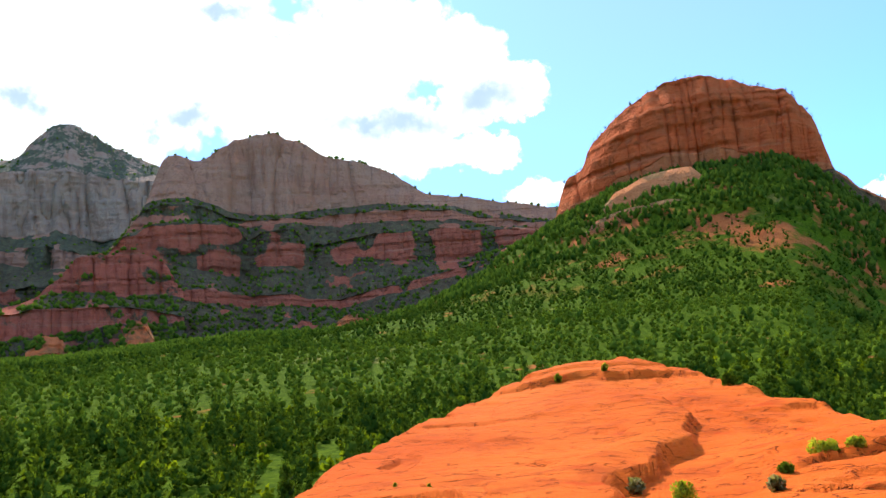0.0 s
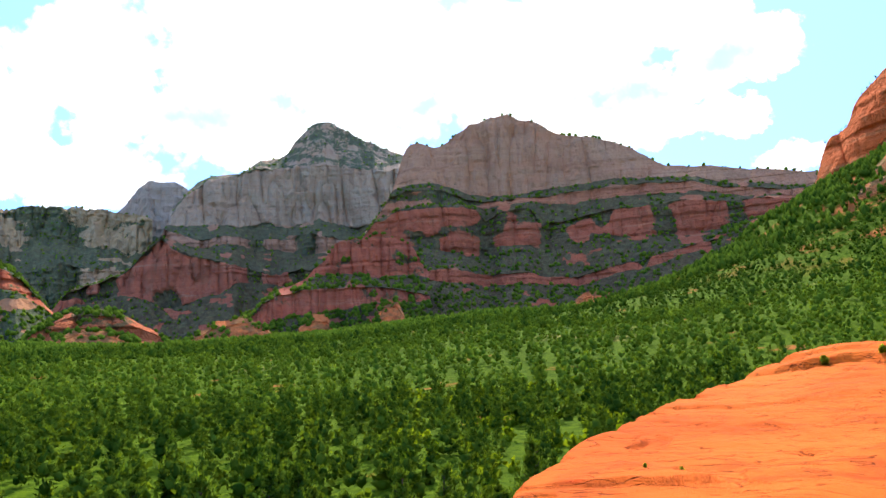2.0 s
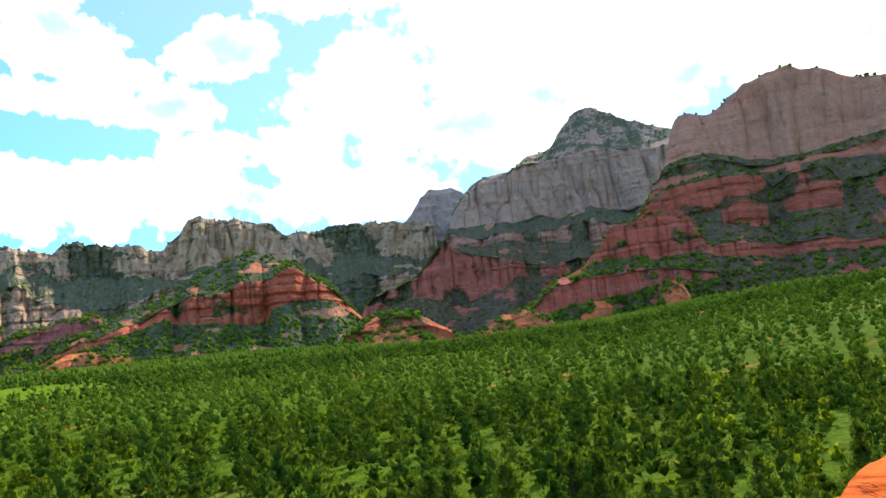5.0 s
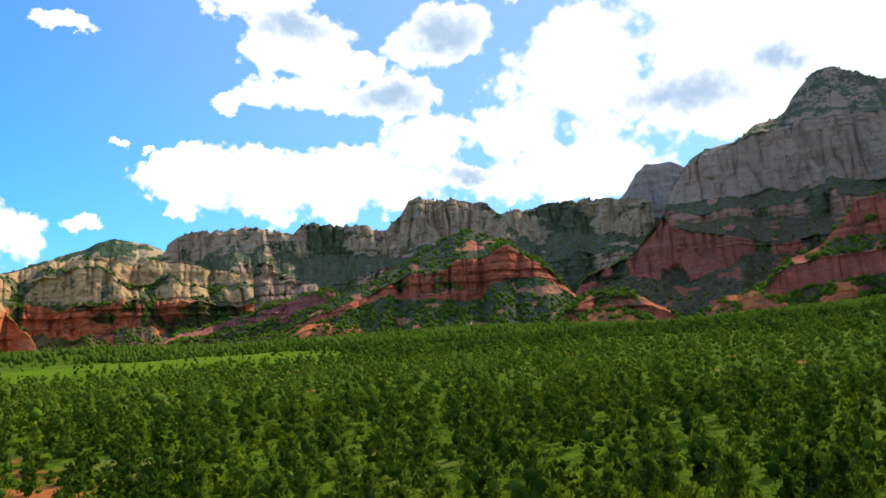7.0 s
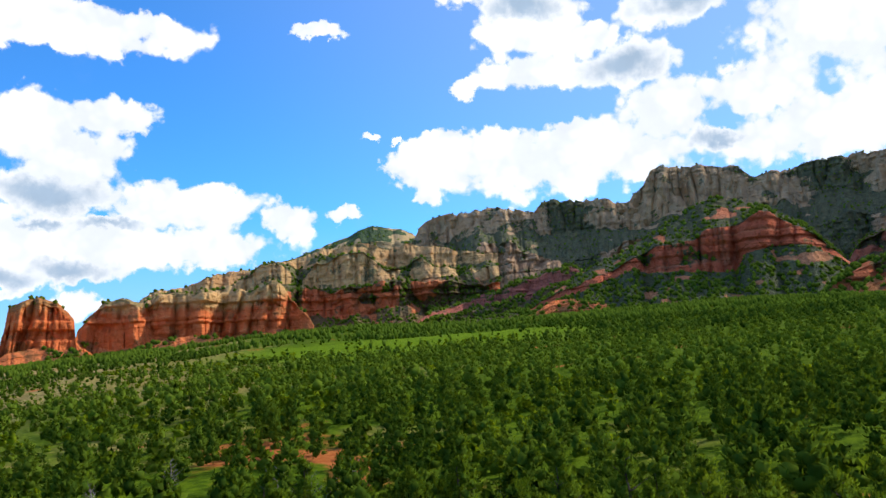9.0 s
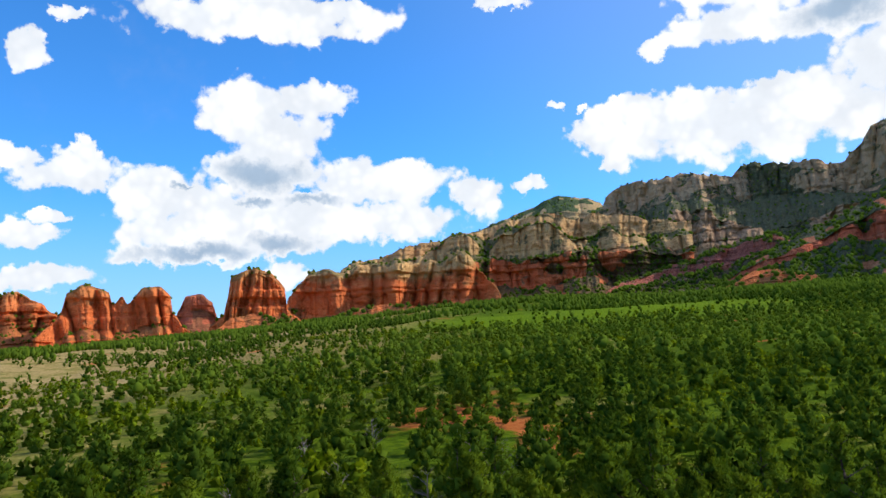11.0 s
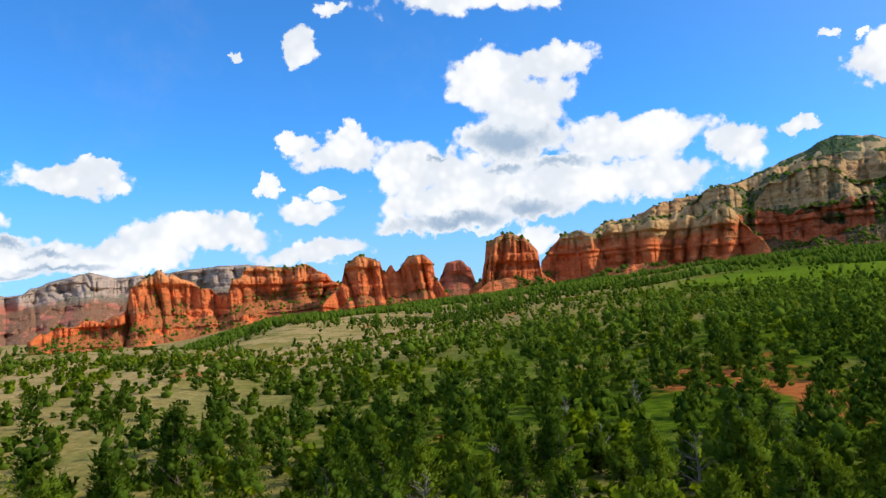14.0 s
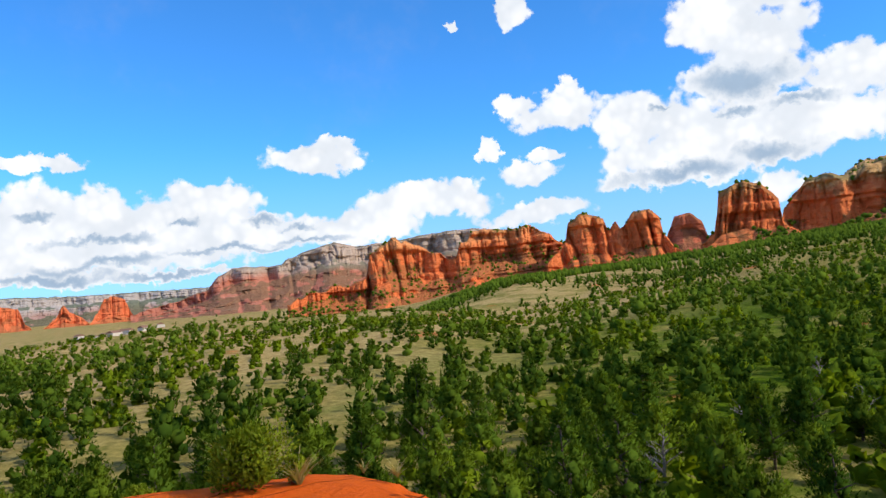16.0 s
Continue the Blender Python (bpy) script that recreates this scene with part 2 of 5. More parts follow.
def ground_height(x, y):
    """Height of the ground sheet."""
    r = np.hypot(x, y)
    az = np.degrees(np.arctan2(-x, y))
    edge = curve(az, VALLEY_EDGE)
    zb = 900 * tan_deg(edge)
    near = -11.5 + (zb + 11.5) * np.clip((r - 60) / 840, 0, None) ** 1.08
    z = np.where(r < 900, near, r * tan_deg(edge))
    # the ridge to the north and the wide plain beyond it
    crest = curve(az, [(-180, 0), (122, 0), (130, -0.15), (138, -0.3), (143, -0.35), (151, -1.1), (158, -1.6), (180, -2.5)])
    ridge_r = 330.0
    rise = -11.5 + (ridge_r * tan_deg(crest) + 11.5) * np.clip((r - 50) / (ridge_r - 50), 0, 1) ** 0.9
    far = -32 + 40 * np.clip((r - 700) / 3600, 0, 1.3)
    north = np.where(r < ridge_r, rise, np.maximum(far, ridge_r * tan_deg(crest) - np.clip(r - ridge_r, 0, None) ** 1.25 * 0.06))
    w = sstep(az, 121, 133) * (1 - sstep(az, 168, 180))
    z = z * (1 - w) + north * w
    hx, hy = at(HILL_AZ, HILL_R)
    d = np.hypot(x - hx, y - hy)
    hill = curve(d, HILL) - 40 * sstep(-az, 25, 33) * (1 - sstep(-az, 60, 90))
    k = 10.0
    z = np.maximum(z, hill) + k * 0.25 * np.clip(1 - np.abs(z - hill) / k, 0, 1) ** 2
    roll = (fbm(x / 70, y / 70, octaves=4, seed=3) - 0.5) * 5.0 * sstep(r, 40, 160) + (fbm(x / 12, y / 12, octaves=3, seed=4) - 0.5) * 1.2
    # low knolls on the valley floor
    roll = roll + (fbm(x / 190, y / 190, octaves=2, seed=9) - 0.5) * 16 * sstep(r, 120, 320) * (1 - sstep(r, 700, 900))
    return z + roll + EYE


# ---- materials ----
def shader(name):
    mat = bpy.data.materials.new(name)
    mat.use_nodes = True
    nt = mat.node_tree
    nt.nodes.clear()
    out = nt.nodes.new("ShaderNodeOutputMaterial")
    return mat, nt, out


class Nodes:
    """Short ways to add shader nodes."""

    def __init__(self, nt):
        self.nt = nt

    def add(self, kind):
        return self.nt.nodes.new(kind)

    def link(self, a, b):
        self.nt.links.new(a, b)

    def put(self, socket, v):
        if isinstance(v, (int, float, tuple)):
            socket.default_value = v
        else:
            self.link(v, socket)

    def math(self, op, a, b=0.0, c=0.0, clamp=False):
        n = self.add("ShaderNodeMath")
        n.operation, n.use_clamp = op, clamp
        for k, v in enumerate((a, b, c)):
            self.put(n.inputs[k], v)
        return n.outputs[0]

    def ramp(self, v, lo, hi):
        n = self.add("ShaderNodeMapRange")
        n.interpolation_type = "SMOOTHSTEP"
        self.put(n.inputs[0], v)
        n.inputs[1].default_value, n.inputs[2].default_value = lo, hi
        return n.outputs[0]

    def mix(self, fac, a, b, blend="MIX"):
        n = self.add("ShaderNodeMix")
        n.data_type, n.blend_type = "RGBA", blend
        self.put(n.inputs[0], fac)
        for k, v in ((6, a), (7, b)):
            self.put(n.inputs[k], (*v, 1.0) if isinstance(v, tuple) and len(v) == 3 else v)
        return n.outputs[2]

    def position(self, scale=(1, 1, 1)):
        g = self.add("ShaderNodeNewGeometry")
        m = self.add("ShaderNodeVectorMath")
        m.operation = "MULTIPLY"
        self.link(g.outputs["Position"], m.inputs[0])
        m.inputs[1].default_value = scale
        return m.outputs[0]

    def noise(self, vec, scale, detail=5.0, rough=0.55, seed=0.0):
        n = self.add("ShaderNodeTexNoise")
        n.noise_dimensions = "4D"
        self.link(vec, n.inputs["Vector"])
        n.inputs["W"].default_value = seed
        n.inputs["Scale"].default_value, n.inputs["Detail"].default_value, n.inputs["Roughness"].default_value = scale, detail, rough
        return n.outputs[0]

    def bump(self, height, strength, distance, normal=None):
        n = self.add("ShaderNodeBump")
        n.inputs["Strength"].default_value, n.inputs["Distance"].default_value = strength, distance
        self.link(height, n.inputs["Height"])
        return n.outputs[0]

    def surface(self, out, color, rough=0.9, normal=None, spec=0.2):
        p = self.add("ShaderNodeBsdfPrincipled")
        self.put(p.inputs["Base Color"], (*color, 1.0) if isinstance(color, tuple) and len(color) == 3 else color)
        self.put(p.inputs["Roughness"], rough)
        p.inputs["Specular IOR Level"].default_value = spec
        if normal is not None:
            self.link(normal, p.inputs["Normal"])
        self.link(p.outputs[0], out.inputs[0])


def cliff_rock(name, low, high, split, soft, green=0.75, seed=0.0):
    """Banded sandstone: red below the height split, paler above, with scrub on the ledges."""
    mat, nt, out = shader(name)
    n = Nodes(nt)
    pos = n.position()
    sep = n.add("ShaderNodeSeparateXYZ")
    n.link(pos, sep.inputs[0])
    wander = n.noise(pos, 0.006, 4, 0.6, seed)
    height = n.math("MULTIPLY_ADD", n.math("SUBTRACT", wander, 0.5), 90.0, sep.outputs[2])
    up = n.ramp(height, split - soft, split + soft)
    strata = n.noise(n.position((0.011, 0.011, 0.06)), 1.0, 6, 0.7, seed + 2)
    streak = n.noise(n.position((0.05, 0.05, 0.006)), 1.0, 5, 0.65, seed + 4)
    grain = n.noise(pos, 0.12, 6, 0.65, seed + 6)
    base = n.mix(up, low, high)
    dark = tuple(c * 0.48 for c in low)
    pale = tuple(min(1.0, c * 1.3 + 0.02) for c in high)
    base = n.mix(n.math("MULTIPLY", n.ramp(strata, 0.54, 0.74), 0.5), base, pale)
    base = n.mix(n.math("MULTIPLY", n.ramp(strata, 0.46, 0.3), 0.45), base, dark)
    base = n.mix(n.math("MULTIPLY", n.ramp(streak, 0.5, 0.75), 0.5), base, dark)
    base = n.mix(n.math("MULTIPLY", n.ramp(grain, 0.5, 0.8), 0.35), base, pale)
    plants = n.add("ShaderNodeAttribute")
    plants.attribute_name = "scrub"
    scrub_noise = n.noise(pos, 0.09, 5, 0.7, seed + 8)
    scrub = n.math("MULTIPLY", n.ramp(n.math("MULTIPLY_ADD", n.math("SUBTRACT", scrub_noise, 0.5), 1.3, plants.outputs["Fac"]), 0.35, 0.6), green)
    leaf = n.mix(n.ramp(grain, 0.35, 0.7), (0.034, 0.068, 0.034), (0.095, 0.145, 0.062))
    base = n.mix(scrub, base, leaf)
    bump = n.bump(n.math("ADD", grain, n.math("MULTIPLY", strata, 1.2)), 1.0, 7.0)
    n.surface(out, base, 0.95, bump, 0.02)
    return mat


def layered_rock(name, red, tan, pale, green=0.8, seed=0.0):
    """Sandstone whose bed colour follows the tone of each stratum, with streaks, cracks and scrub on the ledges."""
    mat, nt, out = shader(name)
    n = Nodes(nt)
    pos = n.position()
    tone = n.add("ShaderNodeAttribute")
    tone.attribute_name = "tone"
    wander = n.noise(n.position((0.012, 0.012, 0.03)), 1.0, 4, 0.6, seed)
    v = n.math("MULTIPLY_ADD", n.math("SUBTRACT", wander, 0.5), 0.55, tone.outputs["Fac"])
    base = n.mix(n.ramp(v, 0.05, 0.5), red, tan)
    base = n.mix(n.ramp(v, 0.5, 0.95), base, pale)
    beds = n.noise(n.position((0.006, 0.006, 0.11)), 1.0, 5, 0.65, seed + 2)
    streak = n.noise(n.position((0.06, 0.06, 0.007)), 1.0, 5, 0.65, seed + 4)
    grain = n.noise(pos, 0.10, 7, 0.66, seed + 6)
    banded = n.math("MULTIPLY_ADD", tone.outputs["Fac"], -0.7, 1.0)
    base = n.mix(n.math("MULTIPLY", n.math("MULTIPLY", n.ramp(beds, 0.50, 0.68), 0.38), banded), base, tuple(c * 0.6 for c in red))
    base = n.mix(n.math("MULTIPLY", n.math("MULTIPLY", n.ramp(beds, 0.46, 0.32), 0.30), banded), base, pale)
    base = n.mix(n.math("MULTIPLY", n.ramp(streak, 0.48, 0.70), 0.50), base, tuple(c * 0.55 for c in tan))
    base = n.mix(n.math("MULTIPLY", n.ramp(grain, 0.52, 0.8), 0.30), base, pale)
    plants = n.add("ShaderNodeAttribute")
    plants.attribute_name = "scrub"
    spots = n.noise(pos, 0.085, 5, 0.72, seed + 8)
    scrub = n.math("MULTIPLY", n.ramp(n.math("MULTIPLY_ADD", n.math("SUBTRACT", spots, 0.5), 1.5, plants.outputs["Fac"]), 0.38, 0.58), green)
    base = n.mix(scrub, base, n.mix(n.ramp(grain, 0.35, 0.7), (0.026, 0.056, 0.034), (0.085, 0.130, 0.062)))
    bump = n.bump(n.math("ADD", grain, n.math("ADD", n.math("MULTIPLY", n.math("MULTIPLY", beds, 0.8), banded), n.math("MULTIPLY", streak, 0.8))), 1.0, 6.0)
    n.surface(out, base, 0.95, bump, 0.02)
    return mat


def slab_rock(name):
    """Smooth orange slickrock with fine cross-bedding, weather stains and pale lichen."""
    mat, nt, out = shader(name)
    n = Nodes(nt)
    pos = n.position()
    broad = n.noise(pos, 0.11, 5, 0.55, 1.0)
    bed = n.noise(n.position((0.35, 0.35, 5.0)), 1.0, 6, 0.65, 2.0)
    grain = n.noise(pos, 2.6, 7, 0.7, 3.0)
    spots = n.noise(n.position((0.5, 0.9, 1.0)), 1.0, 4, 0.6, 4.0)
    pale = n.noise(pos, 0.35, 5, 0.7, 7.0)
    base = n.mix(n.ramp(broad, 0.3, 0.7), (0.58, 0.088, 0.008), (0.70, 0.140, 0.016))
    base = n.mix(n.math("MULTIPLY", n.ramp(bed, 0.5, 0.66), 0.6), base, (0.38, 0.055, 0.008))
    base = n.mix(n.math("MULTIPLY", n.ramp(spots, 0.60, 0.68), 0.6), base, (0.58, 0.055, 0.008))
    base = n.mix(n.math("MULTIPLY", n.ramp(pale, 0.68, 0.78), 0.55), base, (0.50, 0.30, 0.12))
    base = n.mix(n.math("MULTIPLY", n.ramp(grain, 0.55, 0.8), 0.3), base, (0.74, 0.20, 0.035))
    base = n.mix(n.math("MULTIPLY", n.ramp(grain, 0.42, 0.22), 0.35), base, (0.36, 0.07, 0.015))
    crack = n.noise(n.position((0.55, 1.5, 1.0)), 1.0, 3, 0.5, 9.0)
    crack = n.ramp(n.math("ABSOLUTE", n.math("SUBTRACT", crack, 0.5)), 0.010, 0.0)
    base = n.mix(n.math("MULTIPLY", crack, 0.6), base, (0.13, 0.03, 0.012))
    bump = n.bump(n.math("SUBTRACT", n.math("ADD", n.math("MULTIPLY", grain, 0.5), bed), n.math("MULTIPLY", crack, 0.6)), 0.9, 0.16)
    n.surface(out, base, 0.9, bump, 0.03)
    return mat


def valley_soil(name):
    """Red desert soil under dry grass and green scrub."""
    mat, nt, out = shader(name)
    n = Nodes(nt)
    pos = n.position()
    big = n.noise(pos, 0.011, 5, 0.6, 1.0)
    mid = n.noise(pos, 0.06, 5, 0.65, 2.0)
    fine = n.noise(pos, 0.9, 6, 0.7, 3.0)
    soil = n.mix(n.ramp(fine, 0.3, 0.7), (0.36, 0.085, 0.026), (0.50, 0.155, 0.050))
    straw = n.mix(n.ramp(fine, 0.3, 0.7), (0.13, 0.125, 0.028), (0.33, 0.255, 0.075))
    grass = n.mix(n.ramp(fine, 0.3, 0.72), (0.034, 0.068, 0.004), (0.105, 0.160, 0.007))
    sep = n.add("ShaderNodeSeparateXYZ")
    n.link(pos, sep.inputs[0])
    dry = n.math("MULTIPLY", n.ramp(sep.outputs[1], 90.0, -40.0), 0.16)
    patch = n.math("SUBTRACT", n.math("MULTIPLY_ADD", mid, 0.5, n.math("MULTIPLY", big, 0.5)), dry)
    base = n.mix(n.ramp(patch, 0.30, 0.42), straw, grass)
    base = n.mix(n.math("MULTIPLY", n.ramp(sep.outputs[1], -25.0, -110.0), n.ramp(mid, 0.40, 0.55)), base, n.mix(n.ramp(fine, 0.3, 0.7), (0.26, 0.17, 0.06), (0.48, 0.36, 0.15)))
    bare = n.noise(pos, 0.045, 4, 0.6, 6.0)
    base = n.mix(n.math("MULTIPLY", n.ramp(bare, 0.62, 0.69), 0.85), base, soil)
    # bare red earth on the butte's hill
    hx, hy = at(HILL_AZ, HILL_R)
    hd = n.add("ShaderNodeVectorMath")
    hd.operation = "DISTANCE"
    n.link(n.position((1, 1, 0)), hd.inputs[0])
    hd.inputs[1].default_value = (float(hx), float(hy), 0)
    earth = n.math("MULTIPLY", n.ramp(hd.outputs["Value"], 330.0, 220.0), n.ramp(n.noise(pos, 0.03, 5, 0.65, 11.0), 0.53, 0.60))
    base = n.mix(n.math("MULTIPLY", earth, 0.9), base, soil)
    # the open green meadow below the western cliffs
    mx, my = at(79.0, 380.0)
    d = n.add("ShaderNodeVectorMath")
    d.operation = "DISTANCE"
    n.link(n.position((1, 1, 0)), d.inputs[0])
    d.inputs[1].default_value = (float(mx), float(my), 0)
    field = n.ramp(n.math("MULTIPLY_ADD", mid, 150.0, d.outputs["Value"]), 190.0, 140.0)
    base = n.mix(field, base, n.mix(n.ramp(fine, 0.3, 0.7), (0.062, 0.120, 0.004), (0.150, 0.225, 0.010)))
    bump = n.bump(fine, 0.8, 0.4)
    n.surface(out, base, 0.95, bump, 0.01)
    return mat


def foliage(name, dark, light, through=0.35, seed=0.0):
    mat, nt, out = shader(name)
    n = Nodes(nt)
    g = n.add("ShaderNodeNewGeometry")
    info = n.add("ShaderNodeObjectInfo")
    patch = n.noise(n.position(), 0.16, 3, 0.6, seed)
    v = n.math("MULTIPLY_ADD", g.outputs["Random Per Island"], 0.22, n.math("MULTIPLY", patch, 1.0))
    v = n.math("MULTIPLY_ADD", info.outputs["Random"], 0.3, n.math("SUBTRACT", v, 0.25))
    col = n.mix(n.ramp(v, 0.15, 0.75), dark, light)
    d = n.add("ShaderNodeBsdfDiffuse")
    t = n.add("ShaderNodeBsdfTranslucent")
    m = n.add("ShaderNodeMixShader")
    n.link(col, d.inputs[0])
    n.link(n.mix(1.0, col, (1.25, 1.2, 0.55), "MULTIPLY"), t.inputs[0])
    m.inputs[0].default_value = through
    n.link(d.outputs[0], m.inputs[1])
    n.link(t.outputs[0], m.inputs[2])
    n.link(m.outputs[0], out.inputs[0])
    return mat


def wood(name, dark, light):
    mat, nt, out = shader(name)
    n = Nodes(nt)
    grain = n.noise(n.position((9, 9, 1.2)), 1.0, 5, 0.65)
    n.surface(out, n.mix(n.ramp(grain, 0.3, 0.7), dark, light), 0.95, n.bump(grain, 0.8, 0.03), 0.03)
    return mat


RED, DEEP_RED, CREAM, GREY = (0.40, 0.125, 0.075), (0.36, 0.125, 0.090), (0.48, 0.34, 0.17), (0.42, 0.315, 0.245)
SLAB = slab_rock("orange_slickrock")
SOIL = valley_soil("red_soil_and_grass")
JUNIPER = foliage("juniper_leaf", (0.038, 0.080, 0.008), (0.165, 0.240, 0.020), 0.42, 1.0)
PINE = foliage("pine_needle", (0.032, 0.074, 0.009), (0.130, 0.210, 0.021), 0.42, 2.0)
WOODS = foliage("far_woods_leaf", (0.036, 0.078, 0.009), (0.150, 0.225, 0.021), 0.42, 3.0)
LIME = foliage("lime_green_leaf", (0.085, 0.150, 0.008), (0.235, 0.310, 0.016), 0.45, 4.0)
BARK = wood("grey_brown_bark", (0.06, 0.045, 0.035), (0.16, 0.12, 0.09))
DEAD = wood("bleached_dead_wood", (0.16, 0.13, 0.11), (0.33, 0.28, 0.24))


# ---- mesh helpers ----
def mesh_from(name, verts, faces, mat, smooth=False, normals=None):
    """A mesh from numpy arrays of vertices and of triangles or quads."""
    me = bpy.data.meshes.new(name)
    verts, faces = np.asarray(verts, np.float32), np.asarray(faces, np.int32)
    k = faces.shape[1]
    me.vertices.add(len(verts))
    me.vertices.foreach_set("co", verts.ravel())
    me.loops.add(faces.size)
    me.loops.foreach_set("vertex_index", faces.ravel())
    me.polygons.add(len(faces))
    me.polygons.foreach_set("loop_start", np.arange(0, faces.size, k, dtype=np.int32))
    me.polygons.foreach_set("use_smooth", np.full(len(faces), smooth))
    me.update(calc_edges=True)
    me.materials.append(mat)
    if normals is not None:      # leaves shade with the roundness of their crown
        me.polygons.foreach_set("use_smooth", np.full(len(faces), True))
        me.normals_split_custom_set_from_vertices(np.asarray(normals, np.float32))
    return me


def outward(v, height, radius):
    """Directions from the middle of a crown to its vertices, tipped upward."""
    d = np.stack([v[:, 0] / radius, v[:, 1] / radius, (v[:, 2] - height * 0.42) / (height * 0.5)], -1)
    d += np.random.default_rng(len(v)).normal(size=d.shape) * 0.12
    d[:, 2] += 0.25
    return d / (np.linalg.norm(d, axis=1)[:, None] + 1e-9)


def grid_faces(rows, cols, closed=False):
    i, j = np.meshgrid(np.arange(rows - 1), np.arange(cols if closed else cols - 1), indexing="ij")
    j2 = (j + 1) % cols
    return np.stack([i * cols + j, i * cols + j2, (i + 1) * cols + j2, (i + 1) * cols + j], -1).reshape(-1, 4)


def part(name, mesh, parent, label=""):
    ob = new(name, mesh)
    ob.parent = parent
    return tagged(ob, label)


# ---- the ground, one sheet to the horizon ----
def build_ground():
    rings = np.concatenate([[1.0], np.geomspace(8, 900, 105), np.geomspace(940, 4700, 36)])
    az = np.linspace(-180, 180, 540, endpoint=False)
    A, Rr = np.meshgrid(az, rings)
    x, y = at(A, Rr)
    z = ground_height(x, y)
    v = np.stack([x, y, z], -1).reshape(-1, 3)
    f = grid_faces(len(rings), len(az), True)[:, ::-1]
    ob = new("ground", mesh_from("ground", v, f, SOIL, True))
    return tagged(ob, "red desert soil with dry grass and green scrub", "ground", kind="structure")


build_ground()


# ---- the slickrock shelf under the viewpoint ----
SLAB_EDGE = [(-180, 12), (-120, 14), (-90, 18), (-45, 21), (-30, 24), (-25, 31), (-21, 38), (-17, 47), (-13, 52), (-8, 52), (-4.4, 46),
             (-1, 40), (1, 34), (8, 23), (14, 15.6), (15.5, 13), (20, 9.0), (30, 6.5), (60, 4.6), (100, 4.2), (120, 4.8),
             (128, 5.6), (132, 6.4), (136, 7.0), (150, 7.4), (165, 9), (180, 12)]


def slab_height(x, y):
    """Height of the shelf's top above the viewpoint's foot."""
    r = np.hypot(x, y)
    az = np.degrees(np.arctan2(-x, y))
    z = -0.95 * sstep(r, 6, 14)
    # the far hump, stepped like a low stair
    cap = np.exp(-(((az + 11) / 7.5) ** 4))
    hump = np.exp(-(((az + 11) / 9.5) ** 2)) * sstep(r, 20, 52)
    z = z + 1.45 * hump + 0.28 * np.exp(-(((az - 140) / 24) ** 4)) * sstep(r, 2.5, 5.0) * (1 - sstep(r, 8, 10))
    wob = 2.4 * (fbm(az / 2.5, 0, octaves=3, seed=5) - 0.5)
    z = z + cap * (0.45 * sstep(r + wob, 42.0, 42.5) + 0.22 * sstep(r + wob * 1.5, 46.5, 46.9) - 0.30 * sstep(r, 32, 41.5))
    # the curving gully: an undercut rim, then beds that climb back in thin steps
    rim_x = curve(y, [(10, 0.6), (12, 1.8), (16, 3.4), (19.4, 4.8), (21.7, 6.6), (24.8, 7.7), (29.8, 8.4), (36, 8.2)]) + 1.3 * (fbm(y * 0.7, 0, octaves=4, seed=6) - 0.5)
    line = x - rim_x
    reach = sstep(y, 11, 14.5) * (1 - sstep(y, 29, 35))
    z = z - 0.40 * reach * sstep(line, -0.08, 0.30) * (1 - sstep(line, 0.8, 10.0))
    z = z + 0.16 * reach * np.exp(-((line + 1.0) / 1.1) ** 2)
    for k in range(12):
        lo = 0.6 + 0.8 * k
        z = z + 0.05 * sstep(line + 0.7 * np.sin(y / 2.1 + 0.6 * k) + 0.9 * (fbm(x / 3, y / 3, octaves=2, seed=40 + k) - 0.5), lo, lo + 0.16) * sstep(r, 9, 13)
    # low ledges with soil pockets
    for ex, ey, slope, wide, rise in ((8.6, 16.6, 0.45, 1.8, 0.22), (13.5, 26.0, -0.2, 3.0, 0.16), (-1.5, 14.2, 0.1, 2.6, 0.10), (2.5, 28.5, -0.1, 5.0, 0.10), (6.6, 12.4, 0.25, 1.6, 0.18)):
        front = y - (ey + slope * (x - ex)) + 0.8 * (fbm(x / 1.3, ey, octaves=3, seed=50) - 0.5)
        z = z + rise * sstep(front, 0.0, 0.14) * (1 - sstep(front, 0.6, 5.0)) * np.exp(-(((x - ex) / wide) ** 4))
    z = z + (fbm(x / 7, y / 7, octaves=4, seed=21) - 0.5) * 0.6 * sstep(r, 6, 14)
    # shallow pans
    pan = fbm(x / 1.6, y / 2.6, octaves=2, seed=24)
    z = z - 0.10 * sstep(pan, 0.66, 0.74)
    # thin weathered beds
    bed = z * 6.0 + 1.5 * fbm(x / 5, y / 5, octaves=3, seed=22)
    z = z + 0.035 * (np.abs((bed % 1.0) - 0.5) * 2 - 0.5) + (fbm(x * 1.2, y * 1.2, octaves=3, seed=23) - 0.5) * 0.07
    return z


